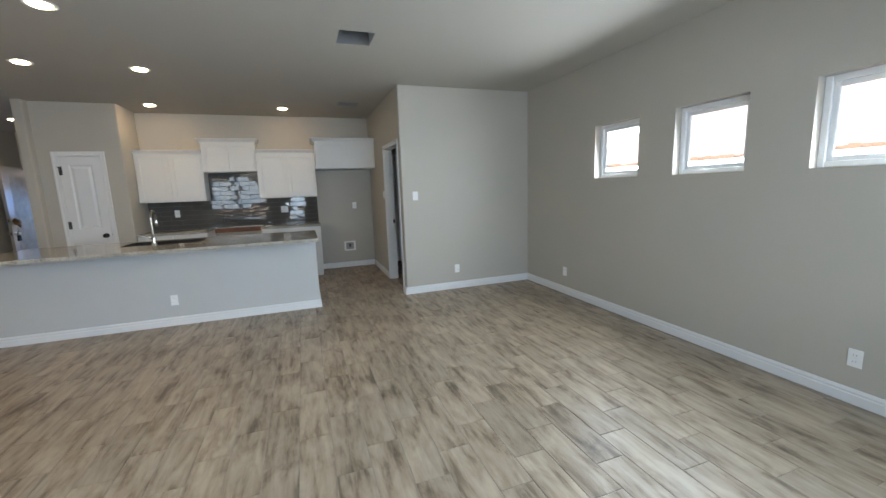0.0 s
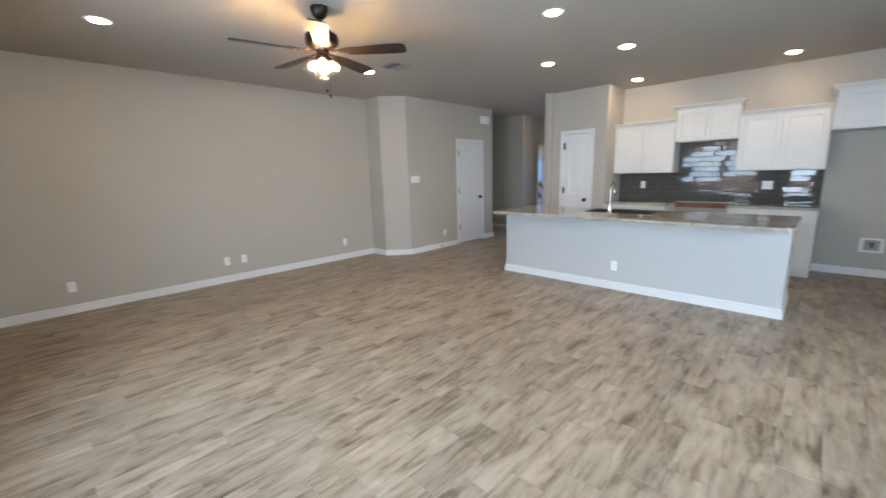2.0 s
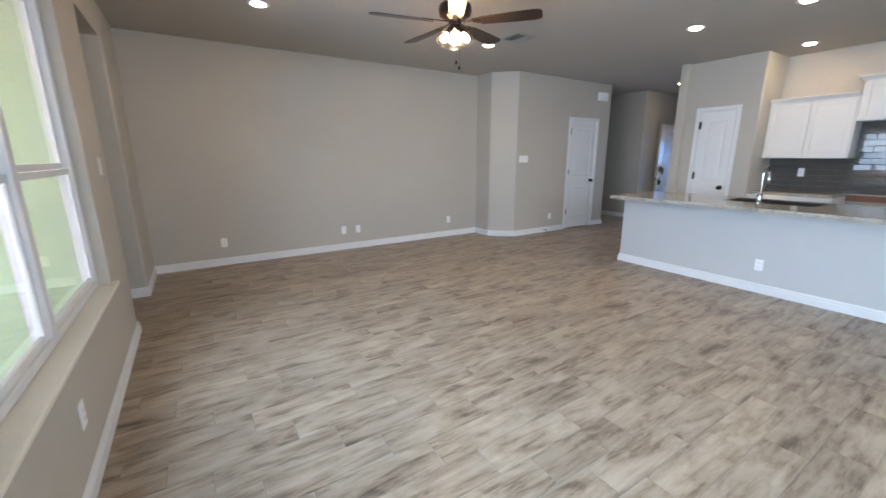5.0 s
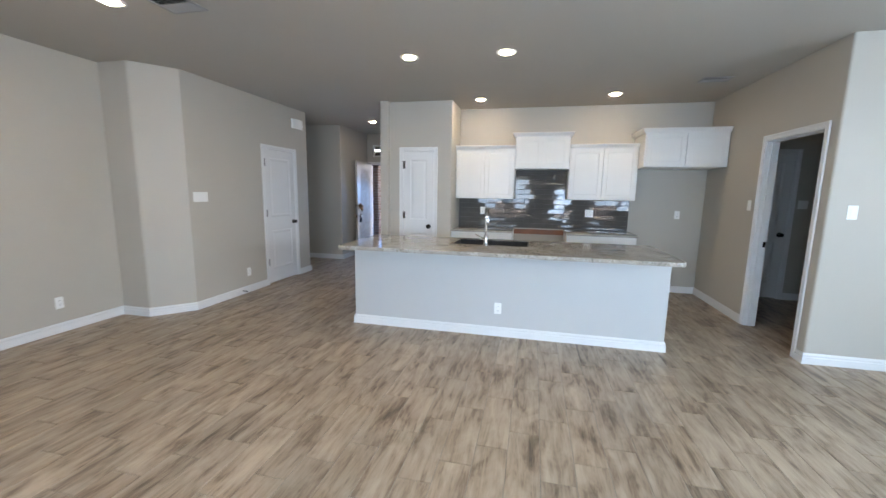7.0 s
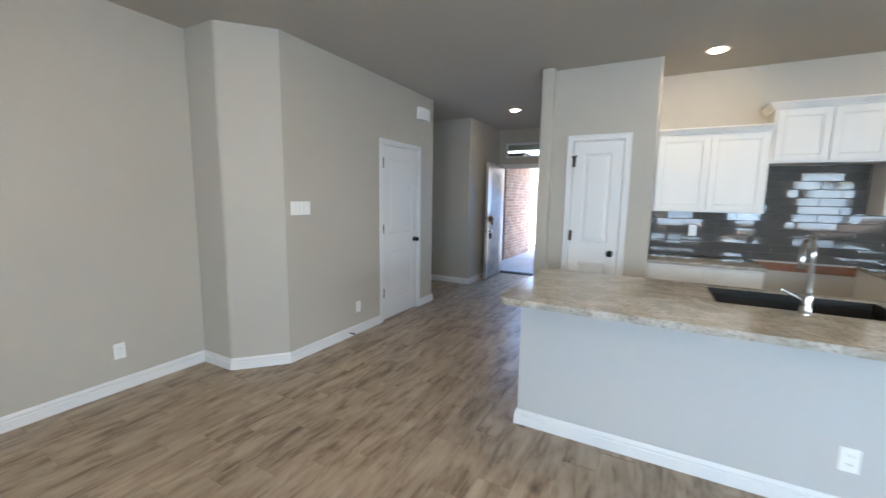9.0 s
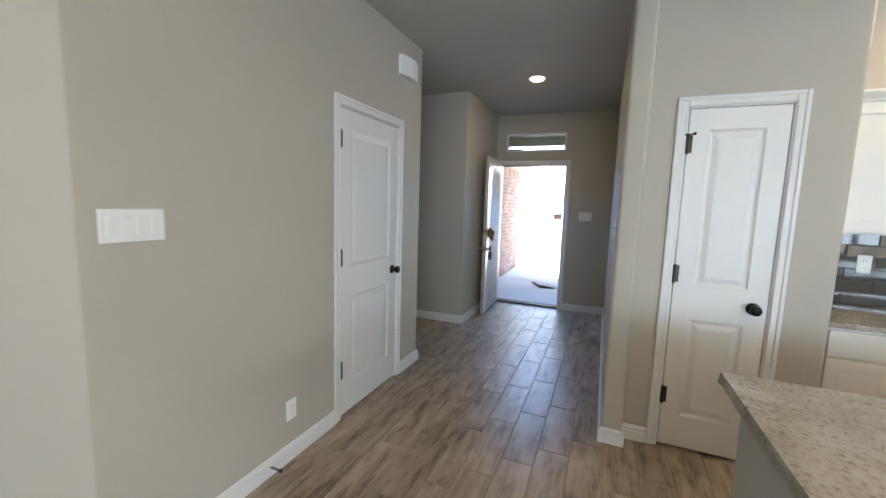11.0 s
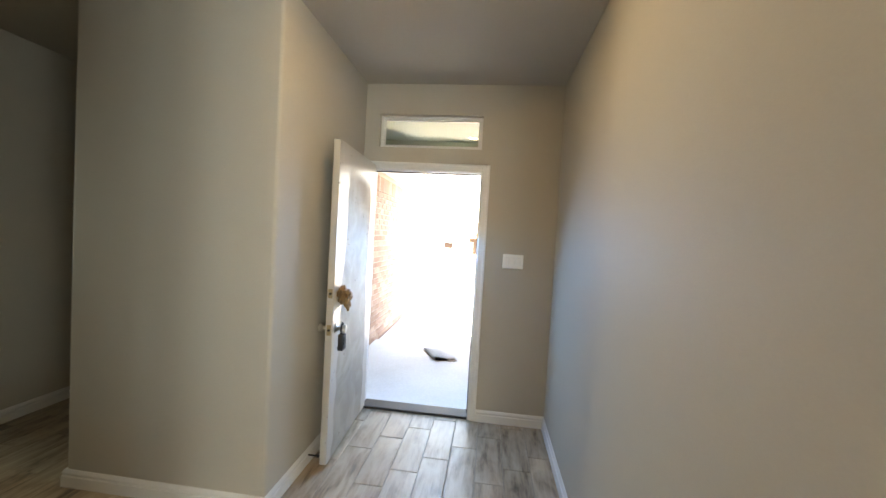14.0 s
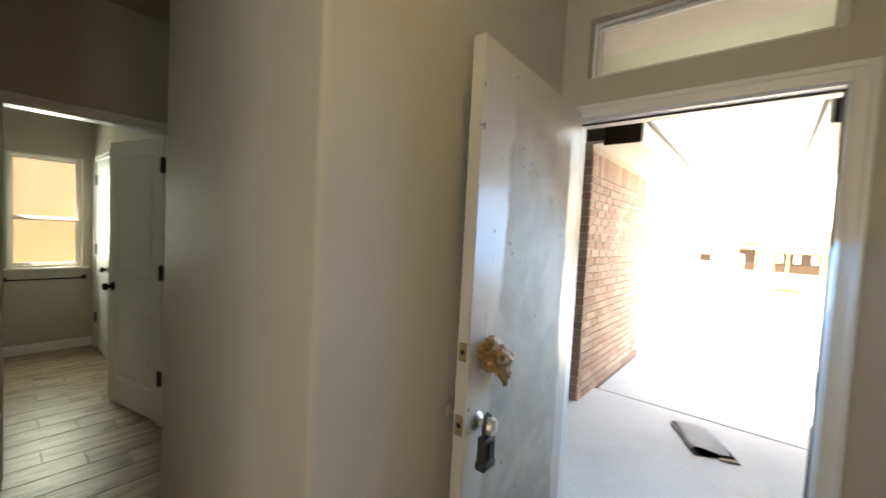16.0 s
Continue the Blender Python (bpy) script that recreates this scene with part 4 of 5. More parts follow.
# ---------------------------------------------------------------- island
island = thing("kitchen_island", "long pale grey drywall island with white baseboard", "island")
part("knee_wall", B((-2.862, 0.250, 5.093, 5.215, 0.001, 0.860), bevel=0.004, seg=2), ISLANDPAINT, island, "pale grey painted knee wall, sky light's cool cast in its colour")
part("end_panel", B((-2.862, -2.842, 5.2155, 5.83, 0.001, 0.860), bevel=0.002), ISLANDPAINT, island)
part("end_panel", B((0.230, 0.250, 5.2155, 5.83, 0.001, 0.860), bevel=0.002), ISLANDPAINT, island)
part("cabinet_run", B((-2.8415, -1.90, 5.2155, 5.81, 0.10, 0.860), (-0.95, 0.2295, 5.2155, 5.81, 0.10, 0.860), (-1.8995, -0.9505, 5.2155, 5.81, 0.10, 0.55), bevel=0.002), CABINET, island, "white cabinet run on the kitchen side")
part("baseboard", sweep([(-2.862, 5.83), (-2.862, 5.093), (0.250, 5.093), (0.250, 5.83)], [(-o, u) for o, u in BASE]), WHITE, island, "white moulded baseboard")


def island_top():
    """Granite slab with a rough chiselled front edge and a cut-out for the sink."""
    bm = bmesh.new()
    x0, x1, y0, y1 = -2.915, 0.275, 4.800, 5.890
    sx0, sx1, sy0, sy1 = -1.835, -1.030, 5.345, 5.800
    for b in ((x0, sx0, y0, y1), (sx1, x1, y0, y1), (sx0, sx1, y0, sy0), (sx0, sx1, sy1, y1)):
        vs = [bm.verts.new((x, y, 0.8985)) for x, y in ((b[0], b[2]), (b[1], b[2]), (b[1], b[3]), (b[0], b[3]))]
        bm.faces.new(vs)
    bmesh.ops.remove_doubles(bm, verts=bm.verts, dist=0.0005)
    corner = [v for v in bm.verts if (abs(v.co.x - x0) < 1e-4 or abs(v.co.x - x1) < 1e-4) and abs(v.co.y - y0) < 1e-4]
    bmesh.ops.bevel(bm, geom=corner, offset=0.055, segments=4, affect="VERTICES", profile=0.5)
    cuts = [e for e in bm.edges if e.is_boundary]
    bmesh.ops.subdivide_edges(bm, edges=[e for e in cuts if e.calc_length() > 0.3], cuts=60)
    out = [e for e in bm.edges if e.is_boundary]
    low = bmesh.ops.extrude_edge_only(bm, edges=out)
    a = [v for v in low["geom"] if isinstance(v, bmesh.types.BMVert)]
    for v in a:
        v.co.z -= 0.012
    low2 = bmesh.ops.extrude_edge_only(bm, edges=[e for e in low["geom"] if isinstance(e, bmesh.types.BMEdge)])
    b = [v for v in low2["geom"] if isinstance(v, bmesh.types.BMVert)]
    for v in b:
        v.co.z -= 0.0255
    cx, cy = (x0 + x1) / 2, (y0 + y1) / 2
    for v in a + b:
        inner = sx0 - 0.01 < v.co.x < sx1 + 0.01 and sy0 - 0.01 < v.co.y < sy1 + 0.01
        if not inner:
            k = 0.005 * (0.5 + noise.noise(v.co * 14)) + 0.003 * noise.noise(v.co * 47)
            way = Vector((v.co.x - cx, 0, 0)).normalized() if abs(v.co.x - x0) < 0.02 or abs(v.co.x - x1) < 0.02 else Vector((0, v.co.y - cy, 0)).normalized()
            v.co += way * k
    return bm


top = solid("island_countertop", island_top(), STONE, "beige granite island top with a rough chiselled edge", "countertop", kind="")
part("underside", B((-2.89, 0.26, 4.815, 5.334, 0.8605, 0.8665), (-2.89, -1.855, 5.3345, 5.875, 0.8605, 0.8665), (-1.854, -1.011, 5.816, 5.875, 0.8605, 0.8665), (-1.01, 0.26, 5.3345, 5.875, 0.8605, 0.8665)), STONE, top)
sink = thing("kitchen_sink", "black undermount composite sink in the island", "sink")
part("basin", B((-1.850, -1.8255, 5.335, 5.812, 0.66, 0.8595), (-1.0395, -1.015, 5.335, 5.812, 0.66, 0.8595), (-1.825, -1.040, 5.335, 5.3545, 0.66, 0.8595), (-1.825, -1.040, 5.7905, 5.812, 0.66, 0.8595), (-1.825, -1.040, 5.355, 5.790, 0.655, 0.667), bevel=0.003), SINKBLACK, sink)
part("rim", B((-1.8335, -1.8245, 5.3465, 5.7985, 0.860, 0.8965), (-1.0405, -1.0315, 5.3465, 5.7985, 0.860, 0.8965), (-1.824, -1.041, 5.3465, 5.3545, 0.860, 0.8965), (-1.824, -1.041, 5.7905, 5.7985, 0.860, 0.8965), bevel=0.002), SINKBLACK, sink, "black sink rim lining the stone cut-out")
part("drain", spun([(0.045, 0.0), (0.045, 0.004), (0.03, 0.003), (0.004, 0.001)], pose(-1.43, 5.58, 0.6675)), CHROME, sink, "steel drain", True)
tap = thing("kitchen_faucet", "chrome gooseneck pull-down faucet on the island", "faucet", pose(-1.468, 5.290, 0.8985))
part("base", spun([(0.030, 0.0), (0.030, 0.006), (0.025, 0.014), (0.022, 0.05), (0.022, 0.10), (0.017, 0.11)]), CHROME, tap, "", True)
arc = [(0, 0, 0.10), (0, 0, 0.29)] + [(0, 0.075 - 0.075 * math.cos(a), 0.30 + 0.085 * math.sin(a)) for a in [math.pi * k / 12 for k in range(0, 12)]] + [(0, 0.15, 0.28)]
part("spout", pipe(arc, 0.0125, 14), CHROME, tap, "", True)
part("spray_head", spun([(0.013, 0.0), (0.016, 0.006), (0.016, 0.06), (0.013, 0.075), (0.004, 0.076)], pose(0, 0.15, 0.205)), CHROME, tap, "", True)
lever = pipe([(-0.02, 0, 0.075), (-0.05, -0.004, 0.09), (-0.11, -0.012, 0.118)], 0.007, 10)
part("lever", lever, CHROME, tap, "chrome lever handle", True)
plate("outlet", "white outlet on the island knee wall", pose(-1.301, 5.093, 0.29))

# ---------------------------------------------------------------- plates and small fittings on the walls
for y in (0.519, 2.128, 2.355, 4.041):
    plate("outlet", "white outlet low on the grey living room wall", pose(-5.545, y, 0.30, 0, 0, 90))
plate("outlet", "white outlet low on the grey hall wall", pose(-4.867, 5.88, 0.29, 0, 0, 90))
plate("light_switch", "white wide switch plate with four rockers", pose(-4.867, 5.150, 1.343, 0, 0, 90), style="switch", gang=4)
chime = thing("door_chime", "white curved door chime box high on the wall", "door chime", pose(-4.867, 7.17, 2.50, 0, 0, 90))
bm = bmesh.new()
n = 10
prof = [(-0.145 + 0.29 * k / n, -0.052 + 0.030 * (2 * k / n - 1) ** 2) for k in range(n + 1)]
lo = [bm.verts.new((x, y, -0.072)) for x, y in prof] + [bm.verts.new((0.145, -0.0005, -0.072)), bm.verts.new((-0.145, -0.0005, -0.072))]
hi = [bm.verts.new((v.co.x, v.co.y, 0.072)) for v in lo]
bm.faces.new(lo)
bm.faces.new(hi)
for k in range(len(lo)):
    j = (k + 1) % len(lo)
    bm.faces.new((lo[k], lo[j], hi[j], hi[k]))
part("cover", bm, PLASTIC, chime)
plate("light_switch", "white switch plate on the grey wall", pose(1.567, 5.152, 1.335), style="switch")
plate("outlet", "white outlet low on the grey wall", pose(2.138, 5.152, 0.288))
for y in (4.247, 1.381):
    plate("outlet", "white outlet low under the high windows", pose(3.298, y, 0.295, 0, 0, -90))
plate("light_switch", "white switch plate beside the utility doorway", pose(1.389, 6.36, 1.35, 0, 0, -90), style="switch")
plate("light_switch", "white wide switch plate beside the front door", pose(-3.585, 9.982, 1.335), style="switch", gang=3)
plate("light_switch", "white switch plate on the dark grey hall wall", pose(-3.26, 7.027, 1.332, 0, 0, -90), style="toggle", gang=2)
plate("outlet", "white outlet low on the hall wall", pose(-3.26, 7.66, 0.26, 0, 0, -90))
plate("light_switch", "white switch plate beside the large window", pose(-3.35, -0.258, 1.335, 0, 0, 180), style="switch")
plate("outlet", "white outlet under the large window", pose(-1.84, -0.258, 0.33, 0, 0, 180))
plate("light_switch", "white switch plate in the side passage", pose(-7.15, 9.93, 1.36, 0, 0, 90), style="switch")

# ---------------------------------------------------------------- ceiling fittings


def downlight(x, y, lens=LED):
    d = thing("recessed_light", "round white recessed ceiling light, lit", "ceiling light", pose(x, y, 2.74), "recessed ceiling lights")
    part("trim_ring", spun([(0.092, 0.0), (0.092, -0.004), (0.084, -0.007), (0.066, -0.004), (0.057, -0.001), (0.057, 0.0)]), WHITE, d, "", True)
    part("lens", spun([(0.0565, -0.0005), (0.0560, -0.008), (0.046, -0.0125), (0.025, -0.015), (0.002, -0.0155)]), lens, d, "glowing white lens", True)
    return d


first = downlight(-4.0, 0.975)
for x, y in ((-3.96, 3.60), (-1.40, 3.655)):
    copy_thing(first, pose(x, y, 2.74))
first = downlight(-2.245, 5.09, LED_KITCHEN)
for x, y in ((-1.312, 5.11), (-1.795, 6.955), (-0.03, 6.91)):
    copy_thing(first, pose(x, y, 2.74))
downlight(-4.07, 8.45, LED_HALL)


def ceiling_vent(x, y, w, d, label):
    v = thing("ceiling_vent", label, "air vent", pose(x, y, 2.74))
    part("rim", B((-w / 2, w / 2, -d / 2, -d / 2 + 0.025, -0.008, -0.0005), (-w / 2, w / 2, d / 2 - 0.025, d / 2, -0.008, -0.0005), (-w / 2, -w / 2 + 0.025, -d / 2 + 0.025, d / 2 - 0.025, -0.008, -0.0005), (w / 2 - 0.025, w / 2, -d / 2 + 0.025, d / 2 - 0.025, -0.008, -0.0005), bevel=0.002), VENTGREY, v)
    # flat dark sheet; the duct's shade behind the slats is its colour
    part("backing", B((-w / 2 + 0.025, w / 2 - 0.025, -d / 2 + 0.025, d / 2 - 0.025, -0.0015, -0.0005)), DARK, v, "dark sheet behind the slats, coloured as the duct's shade")
    k = int((d - 0.05) / 0.022)
    for i in range(k):
        y0 = -d / 2 + 0.03 + i * 0.022
        part("slat", B((-w / 2 + 0.025, w / 2 - 0.025, -0.006, 0.006, -0.0006, 0.0006)), VENTGREY, v, at=pose(0, y0 + 0.008, -0.0055, 32 if i < k / 2 else -32))
    return v


ceiling_vent(-3.53, 3.70, 0.30, 0.30, "square grey ceiling vent near the fan")
ceiling_vent(0.915, 6.39, 0.30, 0.20, "grey ceiling vent over the refrigerator bay")


def ceiling_fan(x, y):
    f = thing("ceiling_fan", "dark bronze five-blade ceiling fan with a lit glass light kit", "ceiling fan", pose(x, y, 0))
    part("canopy", spun([(0.068, 2.74), (0.066, 2.715), (0.052, 2.68), (0.030, 2.655), (0.016, 2.65)][::-1]), BRONZE, f, "", True)
    part("downrod", T(0.012, 0.012, 0.09, pose(0, 0, 2.615), 14), BRONZE, f, "", True)
    part("motor_housing", spun([(0.03, 2.575), (0.085, 2.565), (0.125, 2.535), (0.132, 2.50), (0.122, 2.465), (0.090, 2.445), (0.055, 2.43), (0.05, 2.40)][::-1]), BRONZE, f, "dark bronze motor housing", True)
    for k in range(5):
        a = math.radians(-34 + 73 * k if k else -32)
        bm = bmesh.new()
        # blade outline, rounded at the tip, tapering to the root
        out = [(0.20, -0.052), (0.45, -0.066), (0.62, -0.070), (0.66, -0.060), (0.672, -0.035), (0.672, 0.035), (0.66, 0.060), (0.62, 0.070), (0.45, 0.066), (0.20, 0.052)]
        lo = [bm.verts.new((u, v, -0.003)) for u, v in out]
        hi = [bm.verts.new((u, v, 0.003)) for u, v in out]
        bm.faces.new(lo)
        bm.faces.new(hi)
        for i in range(len(out)):
            j = (i + 1) % len(out)
            bm.faces.new((lo[i], lo[j], hi[j], hi[i]))
        blade = part("blade", bm, WALNUT, f, "dark walnut blade", at=Matrix.Translation((0, 0, 2.412)) @ Matrix.Rotation(a, 4, "Z") @ Matrix.Rotation(radians(-11), 4, "X"))
        iron = B((0.06, 0.15, -0.014, 0.014, 0.004, 0.012), (0.14, 0.27, -0.034, 0.034, 0.0035, 0.009), bevel=0.003)
        for sx, sy in ((0.19, 0.018), (0.19, -0.018), (0.245, 0.0)):
            tube(iron, 0.006, 0.005, 0.006, pose(sx, sy, -0.006), 8)
        part("blade_iron", iron, BRONZE, blade, "dark bronze blade bracket")
    part("light_fitter", spun([(0.006, 2.30), (0.035, 2.31), (0.048, 2.345), (0.048, 2.37), (0.045, 2.40)]), BRONZE, f, "", True)
    for k in range(4):
        a = math.radians(56 + 90 * k)
        m = Matrix.Rotation(a, 4, "Z") @ Matrix.Translation((0.052, 0, 2.362)) @ Matrix.Rotation(radians(148), 4, "Y")
        arm = part("lamp_arm", T(0.014, 0.018, 0.05, Matrix.Identity(4), 12), BRONZE, f, "", True, m)
        shade = part("glass_shade", bell(), SHADEGLASS, f, "ribbed clear glass shade", True, m)
        shade.visible_shadow = False
        part("bulb", spun([(0.010, 0.02), (0.014, 0.035), (0.024, 0.058), (0.026, 0.072), (0.018, 0.088), (0.003, 0.094)]), BULB, f, "glowing warm bulb", True, m)
    for dx, z in ((0.02, 2.10), (-0.025, 2.15)):
        ch = part("pull_chain", pipe([(dx, 0.03, 2.30), (dx, 0.03, z)], 0.0009, 6), BRONZE, f, "thin pull chain")
        part("chain_bob", spun([(0.003, z - 0.03), (0.008, z - 0.02), (0.008, z - 0.006), (0.003, z)], pose(dx, 0.03, 0)), BRONZE, ch, "", True)
    return f


def bell():
    """A glass bell opening away from its fitter, with a wall thickness."""
    n = 24
    prof = [(0.020, 0.018), (0.032, 0.026), (0.046, 0.05), (0.052, 0.08), (0.058, 0.115), (0.0555, 0.115), (0.0495, 0.08), (0.0435, 0.051), (0.030, 0.029), (0.018, 0.021)]
    bm = bmesh.new()
    rings = [[bm.verts.new((r * math.cos(2 * math.pi * k / n), r * math.sin(2 * math.pi * k / n), z)) for k in range(n)] for r, z in prof]
    for a, b in zip(rings, rings[1:] + rings[:1]):
        for k in range(n):
            bm.faces.new((a[k], a[(k + 1) % n], b[(k + 1) % n], b[k]))
    return bm


ceiling_fan(-2.60, 2.17)

# ---------------------------------------------------------------- utility room and bathroom fittings
shelf = thing("wall_shelf", "dark wall shelf on a triangular bracket in the utility room", "shelf")
part("board", B((2.865, 3.296, 5.7, 7.42, 1.60, 1.622), bevel=0.002), SHELFWOOD, shelf)
bm = prism([(2.88, 1.599), (3.296, 1.599), (3.296, 1.05)], 0.0, 0.03)
part("bracket", bm, SHELFWOOD, shelf, at=Matrix.Translation((0, 7.36, 0)) @ Matrix.Rotation(radians(90), 4, "X"))
plate("light_switch", "white switch plate in the dim utility room", pose(2.60, 7.593, 1.345), style="switch", gang=2)
bar = thing("towel_bar", "black towel bar on the bathroom wall under the window", "towel bar")
part("rod", T(0.008, 0.008, 0.60, pose(-9.73, 8.61, 0.772, 90), 12), BLACK, bar, "", True)
for y in (8.32, 8.90):
    part("post", spun([(0.024, 0.0), (0.024, 0.008), (0.012, 0.014), (0.012, 0.075), (0.004, 0.078)], pose(-9.8, y, 0.772, 0, 90)), BLACK, bar, "", True)

# ---------------------------------------------------------------- outside
solid("ground", B((-600, 600, -600, 1500, -0.40, -0.15)), DIRT, "bare pale building-site ground", "ground")
slab = solid("porch_slab", B((-7.0, -2.9, 10.131, 12.178, -0.149, -0.03), bevel=0.006), CONCRETE, "smooth pale concrete porch slab", "porch")
solid("walkway", B((-5.28, -3.42, 12.205, 19.0, -0.149, -0.032), bevel=0.006), CONCRETE, "pale concrete front walk", "pavement")
ROOMS = [(-5.66, 3.43, -0.39, 10.125), (-4.70, -3.56, -2.26, -0.3905), (-7.21, -5.6605, 7.25, 10.86), (-9.86, -7.2105, 7.25, 9.05), (-9.86, -8.72, 9.0505, 9.42), (-6.66, -5.6605, 4.82, 7.2495)]
solid("foundation", B(*[(*r, -0.149, -0.013) for r in ROOMS]), CONCRETE, "concrete foundation slab", "foundation")
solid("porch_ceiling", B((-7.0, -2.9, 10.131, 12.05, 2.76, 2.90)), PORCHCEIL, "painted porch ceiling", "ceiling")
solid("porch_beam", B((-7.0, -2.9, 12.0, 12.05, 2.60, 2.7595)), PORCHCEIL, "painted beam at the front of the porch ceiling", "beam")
solid("patio_slab", B((-3.28, 3.46, -5.6, -0.41, -0.149, -0.03)), CONCRETE, "concrete patio slab", "pavement")
# added backdrop, so that tan fills both bath panes instead of sky
solid("bath_backdrop_wall", B((-11.75, -11.6, 5.0, 12.0, -0.14, 3.6)), FENCE, "tan backdrop wall added outside the bathroom window", "wall")
solid("eave_east", B((3.441, 3.95, -0.4, 8.0, 2.70, 2.86)), SOFFIT, "painted eave over the high windows", "roof")
solid("patio_ceiling", B((-3.28, 3.46, -5.5, -0.401, 2.50, 2.62)), SOFFIT, "painted ceiling of the covered back patio", "ceiling")


def lap_siding(name, label, x, y0, y1, z0, z1):
    """Overlapping boards on a wall that faces +x; the boards are parts."""
    w = solid(name, B((x - 0.15, x - 0.02, y0, y1, z0, z1)), SIDING, label, "wall")
    z, i = z0, 0
    while z < z1 - 0.02:
        h = min(0.165, z1 - z)
        bm = bmesh.new()
        pr = [(x - 0.019, z), (x, z), (x - 0.010, z + h), (x - 0.019, z + h)]
        a = [bm.verts.new((px, y0, pz)) for px, pz in pr]
        b = [bm.verts.new((px, y1, pz)) for px, pz in pr]
        bm.faces.new(a)
        bm.faces.new(b)
        for k in range(4):
            bm.faces.new((a[k], a[(k + 1) % 4], b[(k + 1) % 4], b[k]))
        part("siding_board", bm, SIDING, w)
        z += 0.165
    return w


lap_siding("wall_wing", "pale yellow-green lap siding on the rear wing", -3.30, -4.0, -0.402, -0.14, 2.75)
solid("corner_trim", B((-3.299, -3.27, -0.78, -0.70, -0.14, 2.75), bevel=0.003), SOFFIT, "pale vertical trim board on the siding", "trim")
bib = thing("hose_bib", "small dark hose tap on the siding", "tap", pose(-3.268, -0.745, 1.04))
part("tap_body", T(0.018, 0.014, 0.05, pose(0.025, 0, 0, 0, 90), 12), BRONZE, bib)
part("tap_wheel", T(0.026, 0.026, 0.008, pose(0.055, 0, 0.0, 0, 90), 12), BRONZE, bib)

# brick wings left and right of the walk, with boxed eaves


def brick_course_pieces(parent, x, y0, y1, z0, z1, facing, cap):
    """Bricks in running bond on a wall face at x; soldier course on top. At most cap single pieces, the rest joined."""
    bw, bh, joint, deep = 0.203, 0.0635, 0.011, 0.012
    spots = []
    k, z = 0, z0
    while z + bh < z1 - 0.21:
        y = y0 - (k % 2) * (bw + joint) / 2
        while y < y1:
            a, b = max(y, y0), min(y + bw, y1)
            if b - a > 0.03:
                spots.append((a, b, z, z + bh))
            y += bw + joint
        z += bh + joint
        k += 1
    y = y0
    while y + bh < y1:
        spots.append((y, y + bh, z, min(z + 0.203, z1 - 0.002)))
        y += bh + joint
    cache, rest = {}, bmesh.new()
    for i, (a, b, c, d) in enumerate(spots):
        if i < cap:
            key = (round(b - a, 4), round(d - c, 4))
            if key not in cache:
                cache[key] = finish("brick", B((-deep, 0.0, 0, key[0], 0, key[1]), bevel=0.003), BRICK)
            o = new("brick", cache[key])
            o.parent = parent
            o.matrix_basis = pose(x + facing * (deep + random.uniform(-0.002, 0.001)), a, c, 0, 0, 0) if facing > 0 else pose(x + deep - deep - random.uniform(-0.001, 0.002), a, c)
        else:
            box(rest, x if facing > 0 else x - deep, x + deep if facing > 0 else x, a, b, c, d)
    if len(rest.verts):
        tagged(part("brick_rest", rest, BRICK_REST, parent), kind="stuff")
    else:
        rest.free()


def return_bricks(parent, x0, x1, y, z0, z1):
    """Bricks on the short end of the wing that faces the porch."""
    bh, joint, z, k = 0.0635, 0.011, z0, 0
    while z + bh < z1:
        x, i = x1 - (0.203 if k % 2 else 0.096), 0
        hi = x1
        while hi > x0 + 0.05:
            part("brick", B((max(x, x0), hi, y - 0.012, y, z, z + bh), bevel=0.003), BRICK, parent)
            hi = x - joint
            x = hi - 0.203
        z += bh + joint
        k += 1


# left wing: body, near return, eave
wing = solid("wing_wall_left", B((-7.0, -5.312, 11.712, 13.85, -0.14, 2.33)), MORTAR, "pinkish brown brick wing beside the front walk", "wall")
wing_r = solid("wing_wall_right", B((-3.388, -2.9, 11.70, 13.85, -0.14, 2.33)), MORTAR, "pinkish brown brick wing beside the front walk", "wall")
for name, x0, x1 in (("wing_eave_left", -7.0, -4.90), ("wing_eave_right", -3.80, -2.9)):
    e = thing(name, "white boxed eave with soffit and fascia over the brick wing", "eave", kind="structure")
    lo, hi = (x0, x1 - 0.021) if "left" in name else (x0 + 0.021, x1)
    part("soffit", B((lo, hi, 11.72, 14.15, 2.335, 2.36)), SOFFIT, e, "pale soffit boards")
    fx = (x1 - 0.02, x1) if "left" in name else (x0, x0 + 0.02)
    part("fascia", B((*fx, 11.70, 14.17, 2.31, 2.475), bevel=0.003), WHITE, e, "white fascia board")
    part("end_cap", B((max(lo, -5.22), min(hi, -3.50), 11.695, 11.7185, 2.31, 2.475)), BRONZE, e, "dark eave end")
    part("roof_edge", B((x0 - 0.03, x1 + 0.03, 11.69, 14.19, 2.476, 2.51)), SHINGLE, e, "grey shingle edge")
solid("porch_side_wall", B((-7.12, -7.0, 10.131, 11.71, -0.14, 2.75)), MORTAR, "brick porch side wall", "wall")
solid("porch_side_wall", B((-2.9, -2.78, 10.131, 14.0, -0.14, 2.75)), MORTAR, "brick porch side wall", "wall")

# folded mat on the porch
mat_ob = thing("folded_mat", "pale grey rubber-backed mat folded over on the concrete porch", "door mat", pose(-4.467, 11.677, -0.0295, 0, 0, 29.4))


